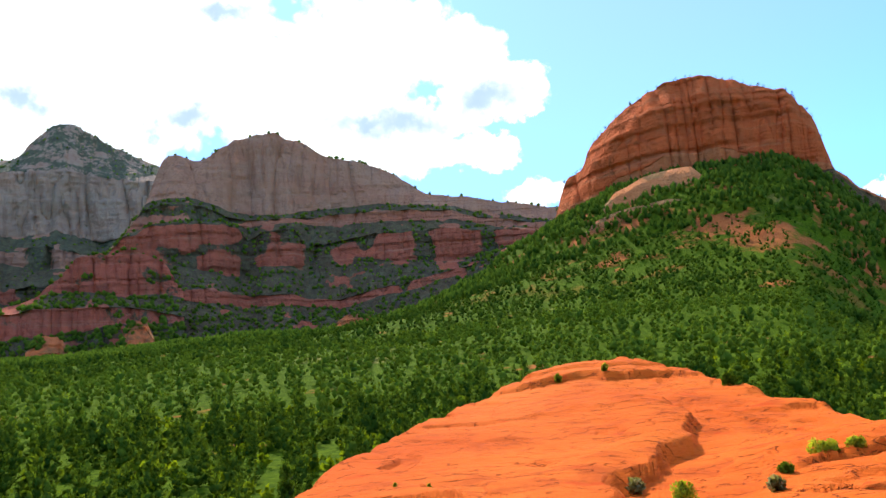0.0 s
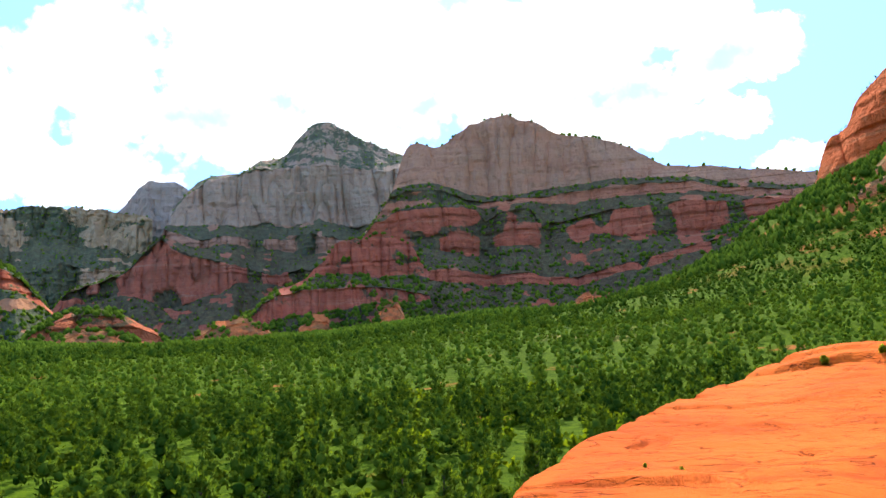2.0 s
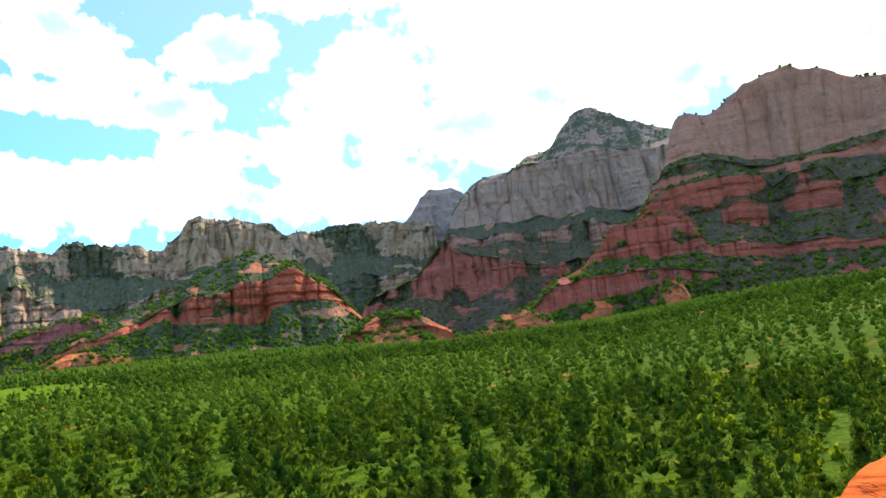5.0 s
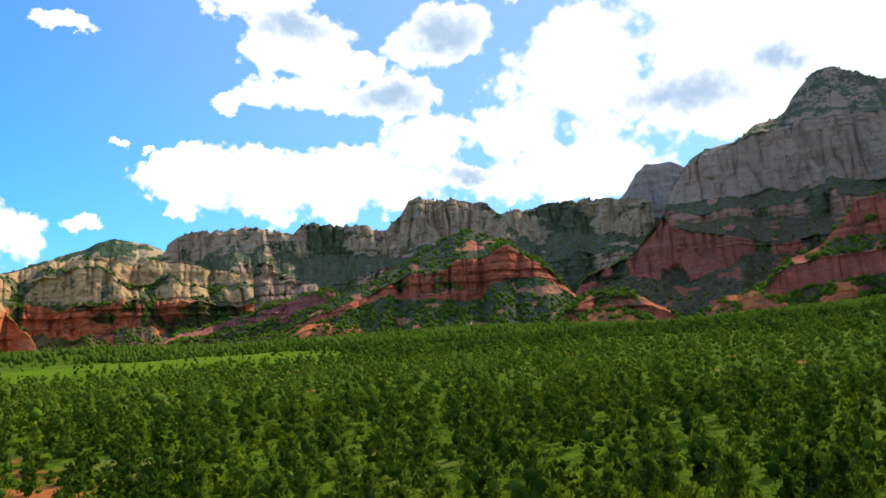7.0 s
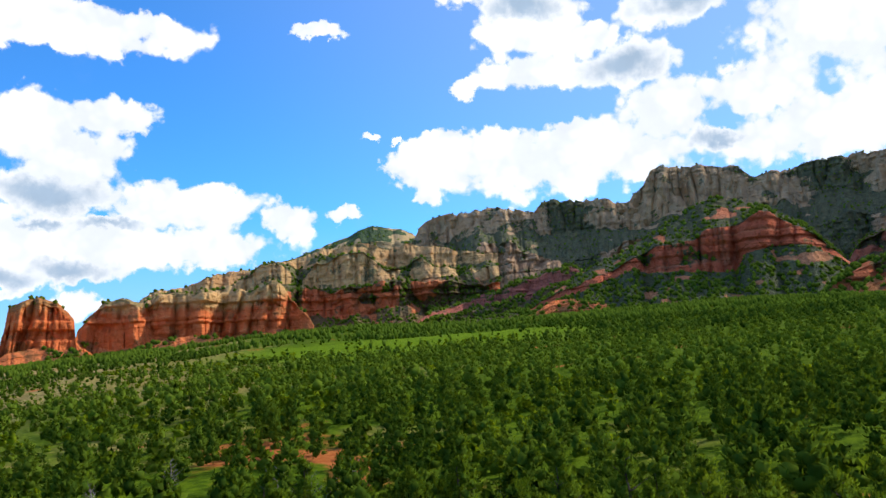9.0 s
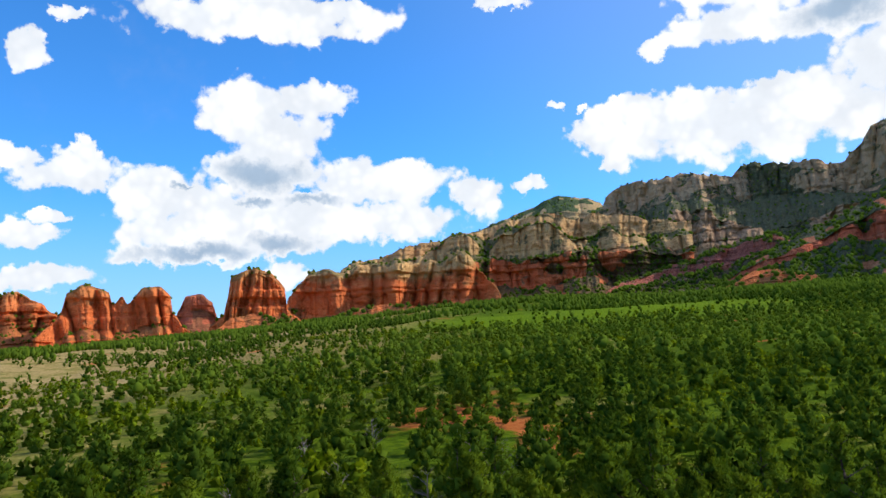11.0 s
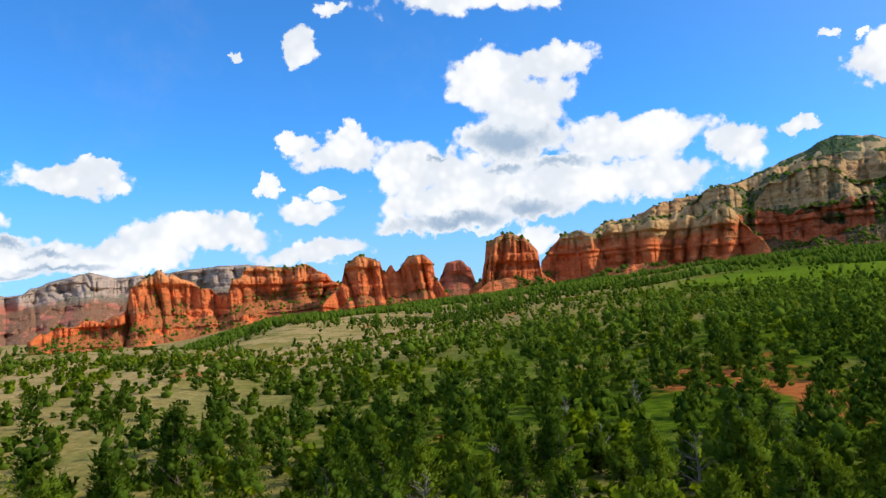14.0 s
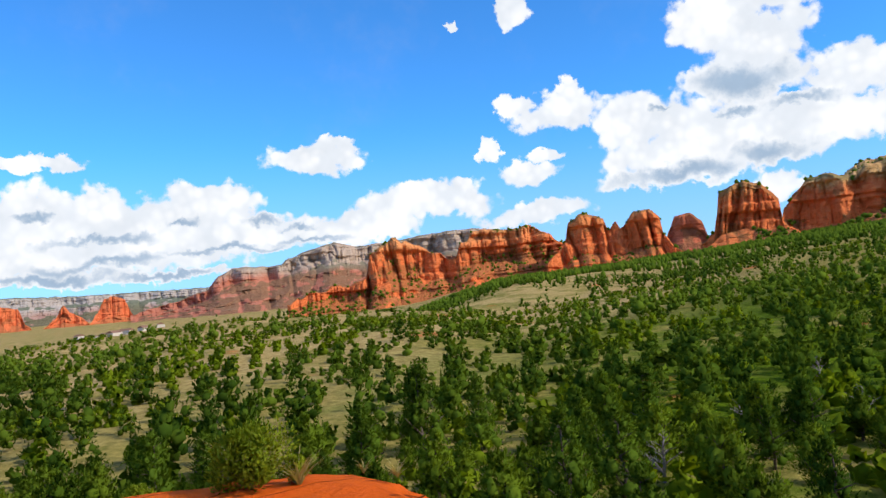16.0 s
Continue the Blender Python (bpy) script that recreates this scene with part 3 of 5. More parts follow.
def build_slab():
    n_az = 650
    az = np.concatenate([np.linspace(-36, 20, 470, endpoint=False), np.linspace(20, 324, n_az - 470, endpoint=False)])
    wrapped = (az + 180) % 360 - 180
    edge = curve(wrapped, SLAB_EDGE)
    edge = edge + ((fbm(wrapped / 3.0, 0, octaves=4, seed=31) - 0.5) * 1.6 + 0.8 * sstep(vnoise(wrapped / 1.3, 4, seed=33), 0.55, 0.75) - 0.3) * np.clip(edge / 26, 0, 1.4)
    rows, s = [], np.concatenate([np.concatenate([[0.0005], np.linspace(0.04, 0.5, 60)]), np.linspace(0.5, 1.0, 95)[1:]])
    for q in s:
        x, y = at(az, edge * q)
        z = slab_height(x, y)
        rim = edge * (1 - q)
        z = z - 0.5 * np.clip(edge / 22, 0.2, 1) * np.clip(1 - rim / 1.5, 0, 1) ** 2
        rows.append(np.stack([x, y, z], -1))
    top = rows[-1]
    for k, (out, down) in enumerate(((0.25, 0.5), (0.45, 1.2), (0.5, 2.2), (1.2, 3.4), (1.5, 5.0), (2.6, 7.0), (3.4, 9.5), (5.0, 13.5))):
        j = (fbm(wrapped / 2.0, k * 0.7, octaves=3, seed=35) - 0.5) * 1.2 * np.clip(edge / 26, 0.12, 1)
        ox, oy = at(az, np.maximum(out + j * sstep(k, 0, 3), 0.1))
        rows.append(np.stack([top[:, 0] + ox, top[:, 1] + oy, top[:, 2] - down], -1))
    v = np.concatenate(rows)
    f = grid_faces(len(rows), len(az), True)[:, ::-1]
    ob = new("rock_shelf", mesh_from("rock_shelf", v, f, SLAB, True))
    return tagged(ob, "bare orange slickrock shelf with ledges and weather stains", "rock", kind="structure")


build_slab()


# ---- cliffs, mesas and buttes ----
LEDGES = []      # places on ledges for scrub, gathered from the cliffs


def massif(name, label, sky, R, bands, mat, depth=400.0, step=0.08, rows=62, bulge=0.0, butt=(40.0, 150.0), flute=(9.0, 30.0),
           rough=4.0, strata=3.0, chute=0.8, plant=0.0, mottle=0.0, seed=0, foot_drop=6.0, scrub=0.0, taper=1.0, cuts=(0.15, 0.6), category="mesa"):
    """A rock wall seen from the valley. sky: (azimuth, elevation of the rim); R: distance of the foot;
    bands: (share of the height, set back in metres) from the foot to the rim."""
    a0, a1 = min(p[0] for p in sky), max(p[0] for p in sky)
    az = np.arange(a0, a1 + step, step)
    el = curve(az, sky)
    u = (az - (a0 + a1) / 2) / ((a1 - a0) / 2)
    base_r = R + bulge * (1 - np.sqrt(np.clip(1 - u * u, 0, 1)))
    arc = np.radians(az) * R
    bands = np.array(bands, float)
    cost = np.concatenate([[0], np.cumsum(np.abs(np.diff(bands[:, 0])) * 3 + np.abs(np.diff(bands[:, 1])) / bands[-1, 1] * 0.8)])
    q = np.linspace(0, cost[-1], rows)
    frac, back = np.interp(q, cost, bands[:, 0]), np.interp(q, cost, bands[:, 1])
    fx, fy = at(az, base_r)
    z0 = ground_height(fx, fy) - foot_drop
    el = el + (fbm(arc / 22, 0.5, octaves=3, seed=seed + 5) - 0.5) * np.degrees(9.0 / R) * taper
    ztop = (base_r + bands[-1, 1]) * tan_deg(el) + EYE
    ztop = np.maximum(ztop, z0 + 1.0)
    F, S = frac[:, None], arc[None, :]
    # the beds rise and fall a little along the wall
    F = F + (fbm(S / 260, F * 0.0, octaves=3, seed=seed + 9) - 0.5) * 0.16 * np.sin(np.pi * np.clip(F, 0, 1))
    Z = z0[None, :] + F * (ztop - z0)[None, :]
    tall = np.clip((ztop - z0) / 60.0, 0.05, 1.0)[None, :]
    warp = (fbm(S / 90, Z / 160, octaves=2, seed=seed) - 0.5) * 60
    n1 = vnoise((S + warp) / butt[1] * 1.6, Z / 700, seed=seed + 1)
    n2 = vnoise((S + warp) / butt[1] * 3.4, Z / 500, seed=seed + 12)
    ridge = 0.65 * np.abs(2 * n1 - 1) ** 0.8 + 0.35 * np.abs(2 * n2 - 1) ** 0.8 + 0.1
    p1 = vnoise((S + warp * 0.6) / flute[1] * 1.5, Z / 130 + 0.6 * sstep(fbm(S / 80, Z / 30, octaves=2, seed=seed + 16), 0.4, 0.6), seed=seed + 2)
    p2 = vnoise((S + warp * 0.4) / flute[1] * 3.3, Z / 60, seed=seed + 13)
    pillar = 0.62 * np.sqrt(np.abs(2 * p1 - 1)) + 0.38 * np.sqrt(np.abs(2 * p2 - 1))
    crack = fbm(S / 11, Z / 26, octaves=3, seed=seed + 3)
    steep = np.gradient(frac) / (np.gradient(back) / max(bands[-1, 1], 1) + np.gradient(frac) + 1e-9)
    steep = sstep(steep, 0.25, 0.7)[:, None]
    env = sstep(F, 0.0, 0.12) * (1 - 0.4 * sstep(F, 0.9, 1.0))
    bench = fbm(np.full_like(S, 0.3) + S / 700, Z / 13.0 + warp / 80, octaves=3, seed=seed + 4)
    push = (ridge - 0.6) * butt[0] * 1.3 * (0.35 + 0.65 * env) + (pillar - 0.6) * flute[0] * steep * env * 1.9
    push = push + (crack - 0.5) * rough * 2 * env + (sstep(bench, 0.42, 0.58) - 0.5) * strata * 2 * steep
    push = push + (fbm(S / 5, Z / 5, octaves=2, seed=seed + 6) - 0.5) * rough * 0.8
    # scree chutes break the lower cliffs into buttresses
    open_ = sstep(fbm((S + warp) / (butt[1] * 1.3), F * 1.5, octaves=3, seed=seed + 10), 0.50, 0.62) * chute * (1 - sstep(F, 0.62, 0.74))
    back2 = back[:, None] * (1 - open_) + (0.55 * back[:, None] + 0.45 * bands[-1, 1] * F + 25) * open_
    patchy = fbm(S / 24, Z / 18, octaves=3, seed=seed + 14)
    plants = np.clip((1 - steep) + open_ * 0.9, 0, 1) * sstep(patchy, 0.30, 0.46) + 0.5 * sstep(patchy, 0.62, 0.72) * (1 - sstep(F, 0.7, 0.9))
    plants = np.clip(plants + plant * sstep(fbm(S / 60, Z / 45, octaves=3, seed=seed + 15), 0.40, 0.55) * (1 - sstep(F, 0.58, 0.72)), 0, 1) + 0.0 * S
    plants = np.clip(plants + mottle * sstep(fbm(S / 16, Z / 10, octaves=4, seed=seed + 17), 0.5, 0.6), 0, 1)
    Rr = base_r[None, :] + (back2 - push * (1 - 0.6 * open_)) * tall
    x, y = at(az[None, :], Rr)
    Zf = Z + (fbm(S / 14, Rr / 14, octaves=3, seed=seed + 7) - 0.5) * 5.0 * (1 - steep) * env * tall
    front = np.stack([x, y, Zf], -1)
    # over the rim and down the far side
    tail = []
    for k, (share, drop) in enumerate(((0.04, 0.01), (0.12, 0.02), (0.3, 0.05), (0.6, 0.12), (0.85, 0.45), (1.0, 1.0))):
        rr = Rr[-1] + depth * share * tall[0]
        bx, by = at(az, rr)
        lump = (fbm(bx / 40, by / 40, octaves=3, seed=seed + 8) - 0.7) * 10 * (1 - share) * tall[0]
        tail.append(np.stack([bx, by, ztop + (z0 - 20 - ztop) * drop + lump], -1)[None])
    grid = np.concatenate([front] + tail)
    cover = np.concatenate([plants, np.full((len(tail), len(az)), 0.8)])
    ob = new(name)
    cols = grid.shape[1]
    cut = [0] + [int(np.argmin(np.abs(frac - c))) for c in cuts] + [len(grid) - 1]
    for piece, lo, hi in zip(("talus_slope", "lower_cliff", "upper_cliff") if len(cuts) == 2 else ("cliff", "summit"), cut[:-1], cut[1:]):
        f = grid_faces(hi - lo + 1, cols)[:, ::-1]
        me = mesh_from(piece, grid[lo:hi + 1].reshape(-1, 3), f, mat, False)
        me.attributes.new("scrub", "FLOAT", "POINT").data.foreach_set("value", cover[lo:hi + 1].astype(np.float32).ravel())
        part(piece, me, ob)
    if scrub > 0:
        rng = np.random.default_rng(seed + 100)
        gentle = (plants > 0.55) & (front[..., 2] > z0[None, :] + 8)
        ij = np.argwhere(gentle)
        if len(ij):
            pick = ij[rng.integers(0, len(ij), int(scrub))]
            LEDGES.append(front[pick[:, 0], pick[:, 1]])
    return tagged(ob, label, category)


def layered_wall(name, label, R, layers, mat, depth=400.0, step=0.075, rows=100, bulge=0.0, ribs=(), gullies=(), butt=(40.0, 150.0), flute=(9.0, 34.0),
                 rough=4.0, wave=0.35, patchy=0.25, crest=8.0, crumble=1.0, rim_trees=60, seed=0, foot_drop=6.0, scrub=0, category="mesa"):
    """A rock wall of level strata. layers, from the foot up: (line of azimuth and elevation, set back, kind, tone) of each stratum's upper edge;
    ribs: (azimuth, half width, metres forward); gullies: (azimuth at the foot, at the rim, half width, first stratum, last stratum)."""
    sky = layers[-1][0]
    a0, a1 = min(p[0] for p in sky), max(p[0] for p in sky)
    az = np.arange(a0, a1 + step, step)
    u = (az - (a0 + a1) / 2) / ((a1 - a0) / 2)
    base_r = R + bulge * (1 - np.sqrt(np.clip(1 - u * u, 0, 1)))
    arc = np.radians(az) * R
    fx, fy = at(az, base_r)
    z0 = ground_height(fx, fy) - foot_drop
    soft = np.ones(13) / 13
    top = np.convolve(np.pad(curve(az, sky), 6, mode="edge"), soft, "valid") + (fbm(arc / 20, 0.5, octaves=3, seed=seed + 5) - 0.5) * np.degrees(crest / R)
    foot = np.degrees(np.arctan2(z0 - EYE, base_r))
    top = np.maximum(top, foot + 0.05)
    lines, n = [foot], len(layers)
    for k, (pts, back, kind, tone) in enumerate(layers[:-1]):
        e = curve(az, pts) + (fbm(arc / 75, 3.1 * k, octaves=5, gain=0.62, seed=seed + 6) - 0.5) * wave * 4.5
        lines.append(np.maximum(np.minimum(e, top - 0.03 * (n - k)), lines[-1] + 0.02))
    lines.append(np.maximum(top, lines[-1] + 0.02))
    span = np.array([np.mean(b - a) + 0.25 for a, b in zip(lines[:-1], lines[1:])])
    counts = np.maximum(4, np.round(rows * span / span.sum())).astype(int)
    E, B, T, P, K, start = [], [], [], [], [], 0.0
    for k, (pts, back, kind, tone) in enumerate(layers):
        q = np.arange(counts[k] + (k == n - 1)) / counts[k]
        rise = q if kind == "cliff" else q ** 1.15
        E.append(lines[k][None] * (1 - rise[:, None]) + lines[k + 1][None] * rise[:, None])
        B.append(start + (back - start) * q)
        T.append(np.full(len(q), tone))
        P.append(np.full(len(q), 0.0 if kind == "cliff" else 0.95 if kind == "slope" else 0.5))
        K.append(np.full(len(q), float(k)))
        start = back
    E, B, T, P, K = np.concatenate(E), np.concatenate(B), np.concatenate(T)[:, None], np.concatenate(P)[:, None], np.concatenate(K)[:, None]
    rr = base_r[None] + B[:, None]
    Z = rr * tan_deg(E) + EYE
    S = arc[None] + 0 * Z
    tall = np.clip((Z[-1] - z0) / 60.0, 0.05, 1.0)[None]
    up = np.linspace(0, 1, len(B))[:, None]
    steep = 1 - sstep(P, 0.2, 0.7)
    open_ = 0.0 * S
    for g0, g1, half, k0, k1 in gullies:
        inside = sstep(K, k0 - 0.5, k0) * (1 - sstep(K, k1, k1 + 0.5))
        line = g0 + (g1 - g0) * up + 0.8 * half * (fbm(Z / 45, g0, octaves=3, seed=seed + 11) - 0.5)
        open_ = np.maximum(open_, inside * (1 - sstep(np.abs(az[None] - line), 0.2 * half, 1.5 * half)))
    warp = (fbm(S / 90, Z / 160, octaves=2, seed=seed) - 0.5) * 50
    ridge = 0.65 * np.abs(2 * vnoise((S + warp) / butt[1] * 1.6, Z / 700, seed=seed + 1) - 1) ** 0.8 + 0.35 * np.abs(2 * vnoise((S + warp) / butt[1] * 3.4, Z / 500, seed=seed + 12) - 1) ** 0.8
    p1 = vnoise((S + warp * 0.6) / flute[1] * 1.5, Z / 150, seed=seed + 2)
    p2 = vnoise((S + warp * 0.4) / flute[1] * 3.5, Z / 70, seed=seed + 13)
    pillar = 0.62 * np.sqrt(np.abs(2 * p1 - 1)) + 0.38 * np.sqrt(np.abs(2 * p2 - 1))
    bench = fbm(S / 500, Z / 9.0 + warp / 60, octaves=3, seed=seed + 4)
    push = (ridge - 0.5) * butt[0] * 1.3 * (1 - 0.4 * up) + (pillar - 0.6) * flute[0] * 1.9 * steep
    push = push + (fbm(S / 11, Z / 22, octaves=3, seed=seed + 3) - 0.5) * rough * 2 + (fbm(S / 5, Z / 5, octaves=2, seed=seed + 7) - 0.5) * rough * 0.8
    push = push + (sstep(bench, 0.42, 0.58) - 0.5) * rough * 1.2 * steep * (1 - 0.7 * T)
    for ra, half, ahead in ribs:
        push = push + ahead * np.exp(-((az[None] - ra) / half) ** 4) * (1 - up) ** 0.7
    # worn breaks where a cliff band crumbles into a scrubby slope
    worn = crumble * sstep(fbm((S + warp) / 60, K * 3.7 + Z / 60, octaves=3, seed=seed + 10), 0.56, 0.66) * steep * (T < 0.5)
    push = push - open_ * flute[0] * 0.5 - worn * flute[0] * 0.6
    Rr = rr - push * tall
    Zf = Z + (fbm(S / 14, Rr / 14, octaves=3, seed=seed + 8) - 0.5) * 4.0 * (1 - steep) * tall * sstep(up, 0, 0.1) * (1 - sstep(up, 0.95, 1.0))
    grow = fbm(S / 26, Z / 16, octaves=3, seed=seed + 14)
    plants = np.clip(P * sstep(grow, 0.22, 0.40) + open_ * 0.9 + worn * 0.75 + patchy * sstep(grow, 0.55, 0.68), 0, 1)
    x, y = at(az[None], Rr)
    front = np.stack([x, y, Zf], -1)
    tail = []
    for share, drop in ((0.04, 0.01), (0.12, 0.02), (0.3, 0.05), (0.6, 0.12), (0.85, 0.45), (1.0, 1.0)):
        bx, by = at(az, Rr[-1] + depth * share * tall[0])
        swell = (fbm(bx / 40, by / 40, octaves=3, seed=seed + 9) - 0.7) * 8 * (1 - share) * tall[0]
        tail.append(np.stack([bx, by, Zf[-1] + (z0 - 20 - Zf[-1]) * drop + swell], -1)[None])
    grid = np.concatenate([front] + tail)
    cover = np.concatenate([plants, np.full((len(tail), len(az)), 0.8)])
    tint = np.concatenate([T + 0 * S, np.full((len(tail), len(az)), float(T[-1, 0]))])
    ob = new(name)
    ends = np.concatenate([[0], np.cumsum(counts)])
    for k, (pts, back, kind, tone) in enumerate(layers):
        lo, hi = ends[k], len(grid) - 1 if k == n - 1 else ends[k + 1]
        me = mesh_from(kind, grid[lo:hi + 1].reshape(-1, 3), grid_faces(hi - lo + 1, len(az))[:, ::-1], mat, False)
        me.attributes.new("scrub", "FLOAT", "POINT").data.foreach_set("value", cover[lo:hi + 1].astype(np.float32).ravel())
        me.attributes.new("tone", "FLOAT", "POINT").data.foreach_set("value", tint[lo:hi + 1].astype(np.float32).ravel())
        part({"cliff": "cliff_band", "slope": "talus_slope", "bare": "bare_slope"}[kind], me, ob)
    rng = np.random.default_rng(seed + 100)
    LEDGES.append(front[-1, rng.integers(0, len(az), rim_trees)])
    if scrub:
        ij = np.argwhere((plants > 0.5) & (front[..., 2] > z0[None] + 8))
        if len(ij):
            pick = ij[rng.integers(0, len(ij), scrub)]
            LEDGES.append(front[pick[:, 0], pick[:, 1]])
    return tagged(ob, label, category)


DOME = [(-14, 10.4), (-8.9, 11.2), (-5.6, 11.75), (-3.4, 12.3), (0.6, 12.9), (2.3, 13.9), (3.6, 14.8), (6.9, 15.9), (8.7, 16.4), (11, 17.6),
        (12.7, 18.1), (15.3, 17.7), (16.6, 16.9), (17.3, 16.4), (18.3, 15.85), (18.7, 16.1), (19.9, 16.4), (20.8, 16.1), (21.4, 14.6), (22.2, 12.4), (24, 10.0), (26.6, 6.0), (29, 3.0)]
layered_wall("sandstone_mesa", "long domed mesa, grey-rose wall above stepped red cliffs", 1000, [
    ([(-14, 8.0), (-5.3, 7.8), (-0.8, 6.4), (3.7, 5.3), (8.1, 4.6), (11.5, 4.9), (15.3, 5.2), (20.5, 5.6), (29, 4.6)], 110, "slope", 0.1),
    ([(-14, 8.4), (-5.3, 8.2), (-0.8, 6.9), (3.7, 5.9), (8.1, 5.3), (11.5, 5.7), (15.3, 6.0), (20.5, 6.3), (29, 5.4)], 118, "cliff", 0.05),
    ([(-14, 8.9), (-8.9, 8.8), (-3, 7.9), (-0.1, 7.6), (3.6, 8.0), (9.3, 8.8), (11, 8.0), (14.4, 8.2), (15.6, 7.4), (19.3, 7.9), (21.8, 8.4), (29, 8)], 190, "slope", 0.1),
    ([(-14, 9.3), (-8.9, 9.2), (-5.4, 9.7), (-0.3, 10.3), (4.3, 10.2), (9.2, 9.6), (10.4, 9.6), (11.3, 10.7), (13.5, 10.6), (14.8, 10.2), (15.5, 11.1), (19.2, 11.2), (21.7, 11.2), (23, 10.5), (29, 9)], 205, "cliff", 0.0),
    ([(-14, 9.5), (-8.9, 9.4), (-5.4, 9.9), (-0.4, 10.9), (3.4, 11.0), (9.6, 11.0), (11.3, 11.2), (14.7, 11.2), (16.4, 11.4), (18.8, 11.5), (21.7, 11.4), (29, 9.3)], 232, "slope", 0.25),
    ([(-14, 9.8), (-8.8, 9.9), (-4.2, 10.8), (-0.4, 11.6), (4.2, 11.9), (7.9, 11.7), (11.1, 11.6), (12.9, 11.5), (16.1, 11.9), (18.6, 12.6), (21.3, 12.6), (29, 9.6)], 240, "cliff", 0.35),
    ([(-14, 10.1), (-8.8, 10.2), (-4.2, 11.2), (-0.4, 12.0), (4.2, 12.4), (7.9, 12.3), (11.1, 12.1), (12.9, 11.9), (16.1, 12.2), (18.6, 13.0), (21.3, 13.1), (29, 9.9)], 262, "slope", 0.4),
    (DOME, 292, "cliff", 0.72)],
    layered_rock("mesa_rock", (0.41, 0.112, 0.060), (0.44, 0.19, 0.105), (0.46, 0.270, 0.165), seed=1.0), 500, rows=130, seed=11, butt=(30, 190), flute=(9, 50), rough=3.5, wave=0.16,
    ribs=((18.6, 2.9, 70), (12.6, 1.7, 50), (3.0, 3.2, 20)), gullies=((15.2, 14.4, 0.7, 2, 4), (10.6, 8.6, 1.1, 2, 4), (0.9, 1.8, 0.8, 2, 4), (-4.6, -3.4, 0.7, 1, 4)), scrub=2600)
PEAK = [(18, 12), (20, 15.0), (21.2, 15.7), (23.9, 16.6), (26.5, 18.0), (27.6, 18.1), (29.3, 17.0), (30.1, 15.65), (32.5, 15.1), (33.7, 14.2), (36.2, 14.0),
        (37.4, 13.2), (38.4, 12.0), (39.5, 9.5), (42, 7.0), (45, 6.2), (48, 3.0)]
layered_wall("white_peak", "tall pale grey fluted peak above red cliffs, green cap", 1500, [
    ([(18, 6), (28.2, 5.9), (33.9, 6.0), (35.3, 5.3), (38.8, 4.1), (42.5, 5.5), (44.6, 4.8), (48, 3.5)], 130, "slope", 0.1),
    ([(18, 7.4), (28, 7.2), (31.6, 6.7), (33.8, 7.4), (35.9, 7.8), (38.5, 8.6), (39.7, 9.8), (41, 9.2), (41.6, 7.6), (44.1, 6.9), (48, 4.5)], 150, "cliff", 0.05),
    ([(18, 8.8), (23.8, 8.8), (27.9, 8.4), (32.3, 8.6), (36.3, 8.9), (39.7, 9.9), (42, 8.3), (48, 4.8)], 250, "slope", 0.25),
    ([(18, 9.6), (27.9, 9.6), (32.3, 9.6), (36.3, 9.4), (39.7, 10.1), (48, 5.0)], 258, "cliff", 0.5),
    ([(18, 10), (23.3, 10.1), (27.9, 10.7), (32.2, 10.5), (34.1, 10.1), (36.2, 10), (39.7, 10.4), (48, 5.2)], 310, "slope", 0.5),
    ([(18, 11.5), (21.2, 14.6), (22.8, 14.6), (27.2, 15.0), (30.2, 14.8), (32.5, 14.7), (33.7, 14.0), (36.2, 13.8), (37.4, 13.0), (39, 11), (48, 5.5)], 345, "cliff", 0.82),
    (PEAK, 470, "bare", 0.8)],
    layered_rock("peak_rock", (0.38, 0.112, 0.065), (0.40, 0.21, 0.13), (0.39, 0.280, 0.190), seed=2.0), 500, rows=120, seed=23, butt=(70, 240), flute=(20, 52), rough=5, wave=0.3,
    ribs=((40.0, 2.6, 90), (35.6, 2.2, 70), (22.5, 2.0, 30)), gullies=((33.2, 32.2, 0.6, 1, 4), (29.5, 28.6, 0.9, 1, 3), (24.5, 25.5, 0.8, 2, 4)), scrub=1200)
massif("far_butte", "small far butte with a flat dark top", [(36, 11), (37.6, 13.2), (38.5, 13.65), (40.2, 13.75), (40.7, 13.3), (42.4, 11.3), (45, 8), (47, 4)], 2000,
       [(0, 0), (0.4, 150), (0.6, 170), (0.65, 210), (0.95, 230), (1, 240)],
       cliff_rock("far_butte_rock", RED, GREY, 250, 60, seed=3.0), 300, seed=31, rows=60)
RIM = [(40, 11), (42.1, 11.45), (46.3, 11.9), (51.9, 11.2), (52.7, 12.15), (54.7, 12.5), (58.5, 12.75), (59.9, 11.1), (60.8, 10.4), (63.2, 10.8), (67.2, 11.3), (67.6, 10.6),
       (69.6, 10.9), (71, 11.3), (73.7, 10.9), (75.4, 11.1), (77.1, 10.1), (77.9, 8.5), (80, 6)]
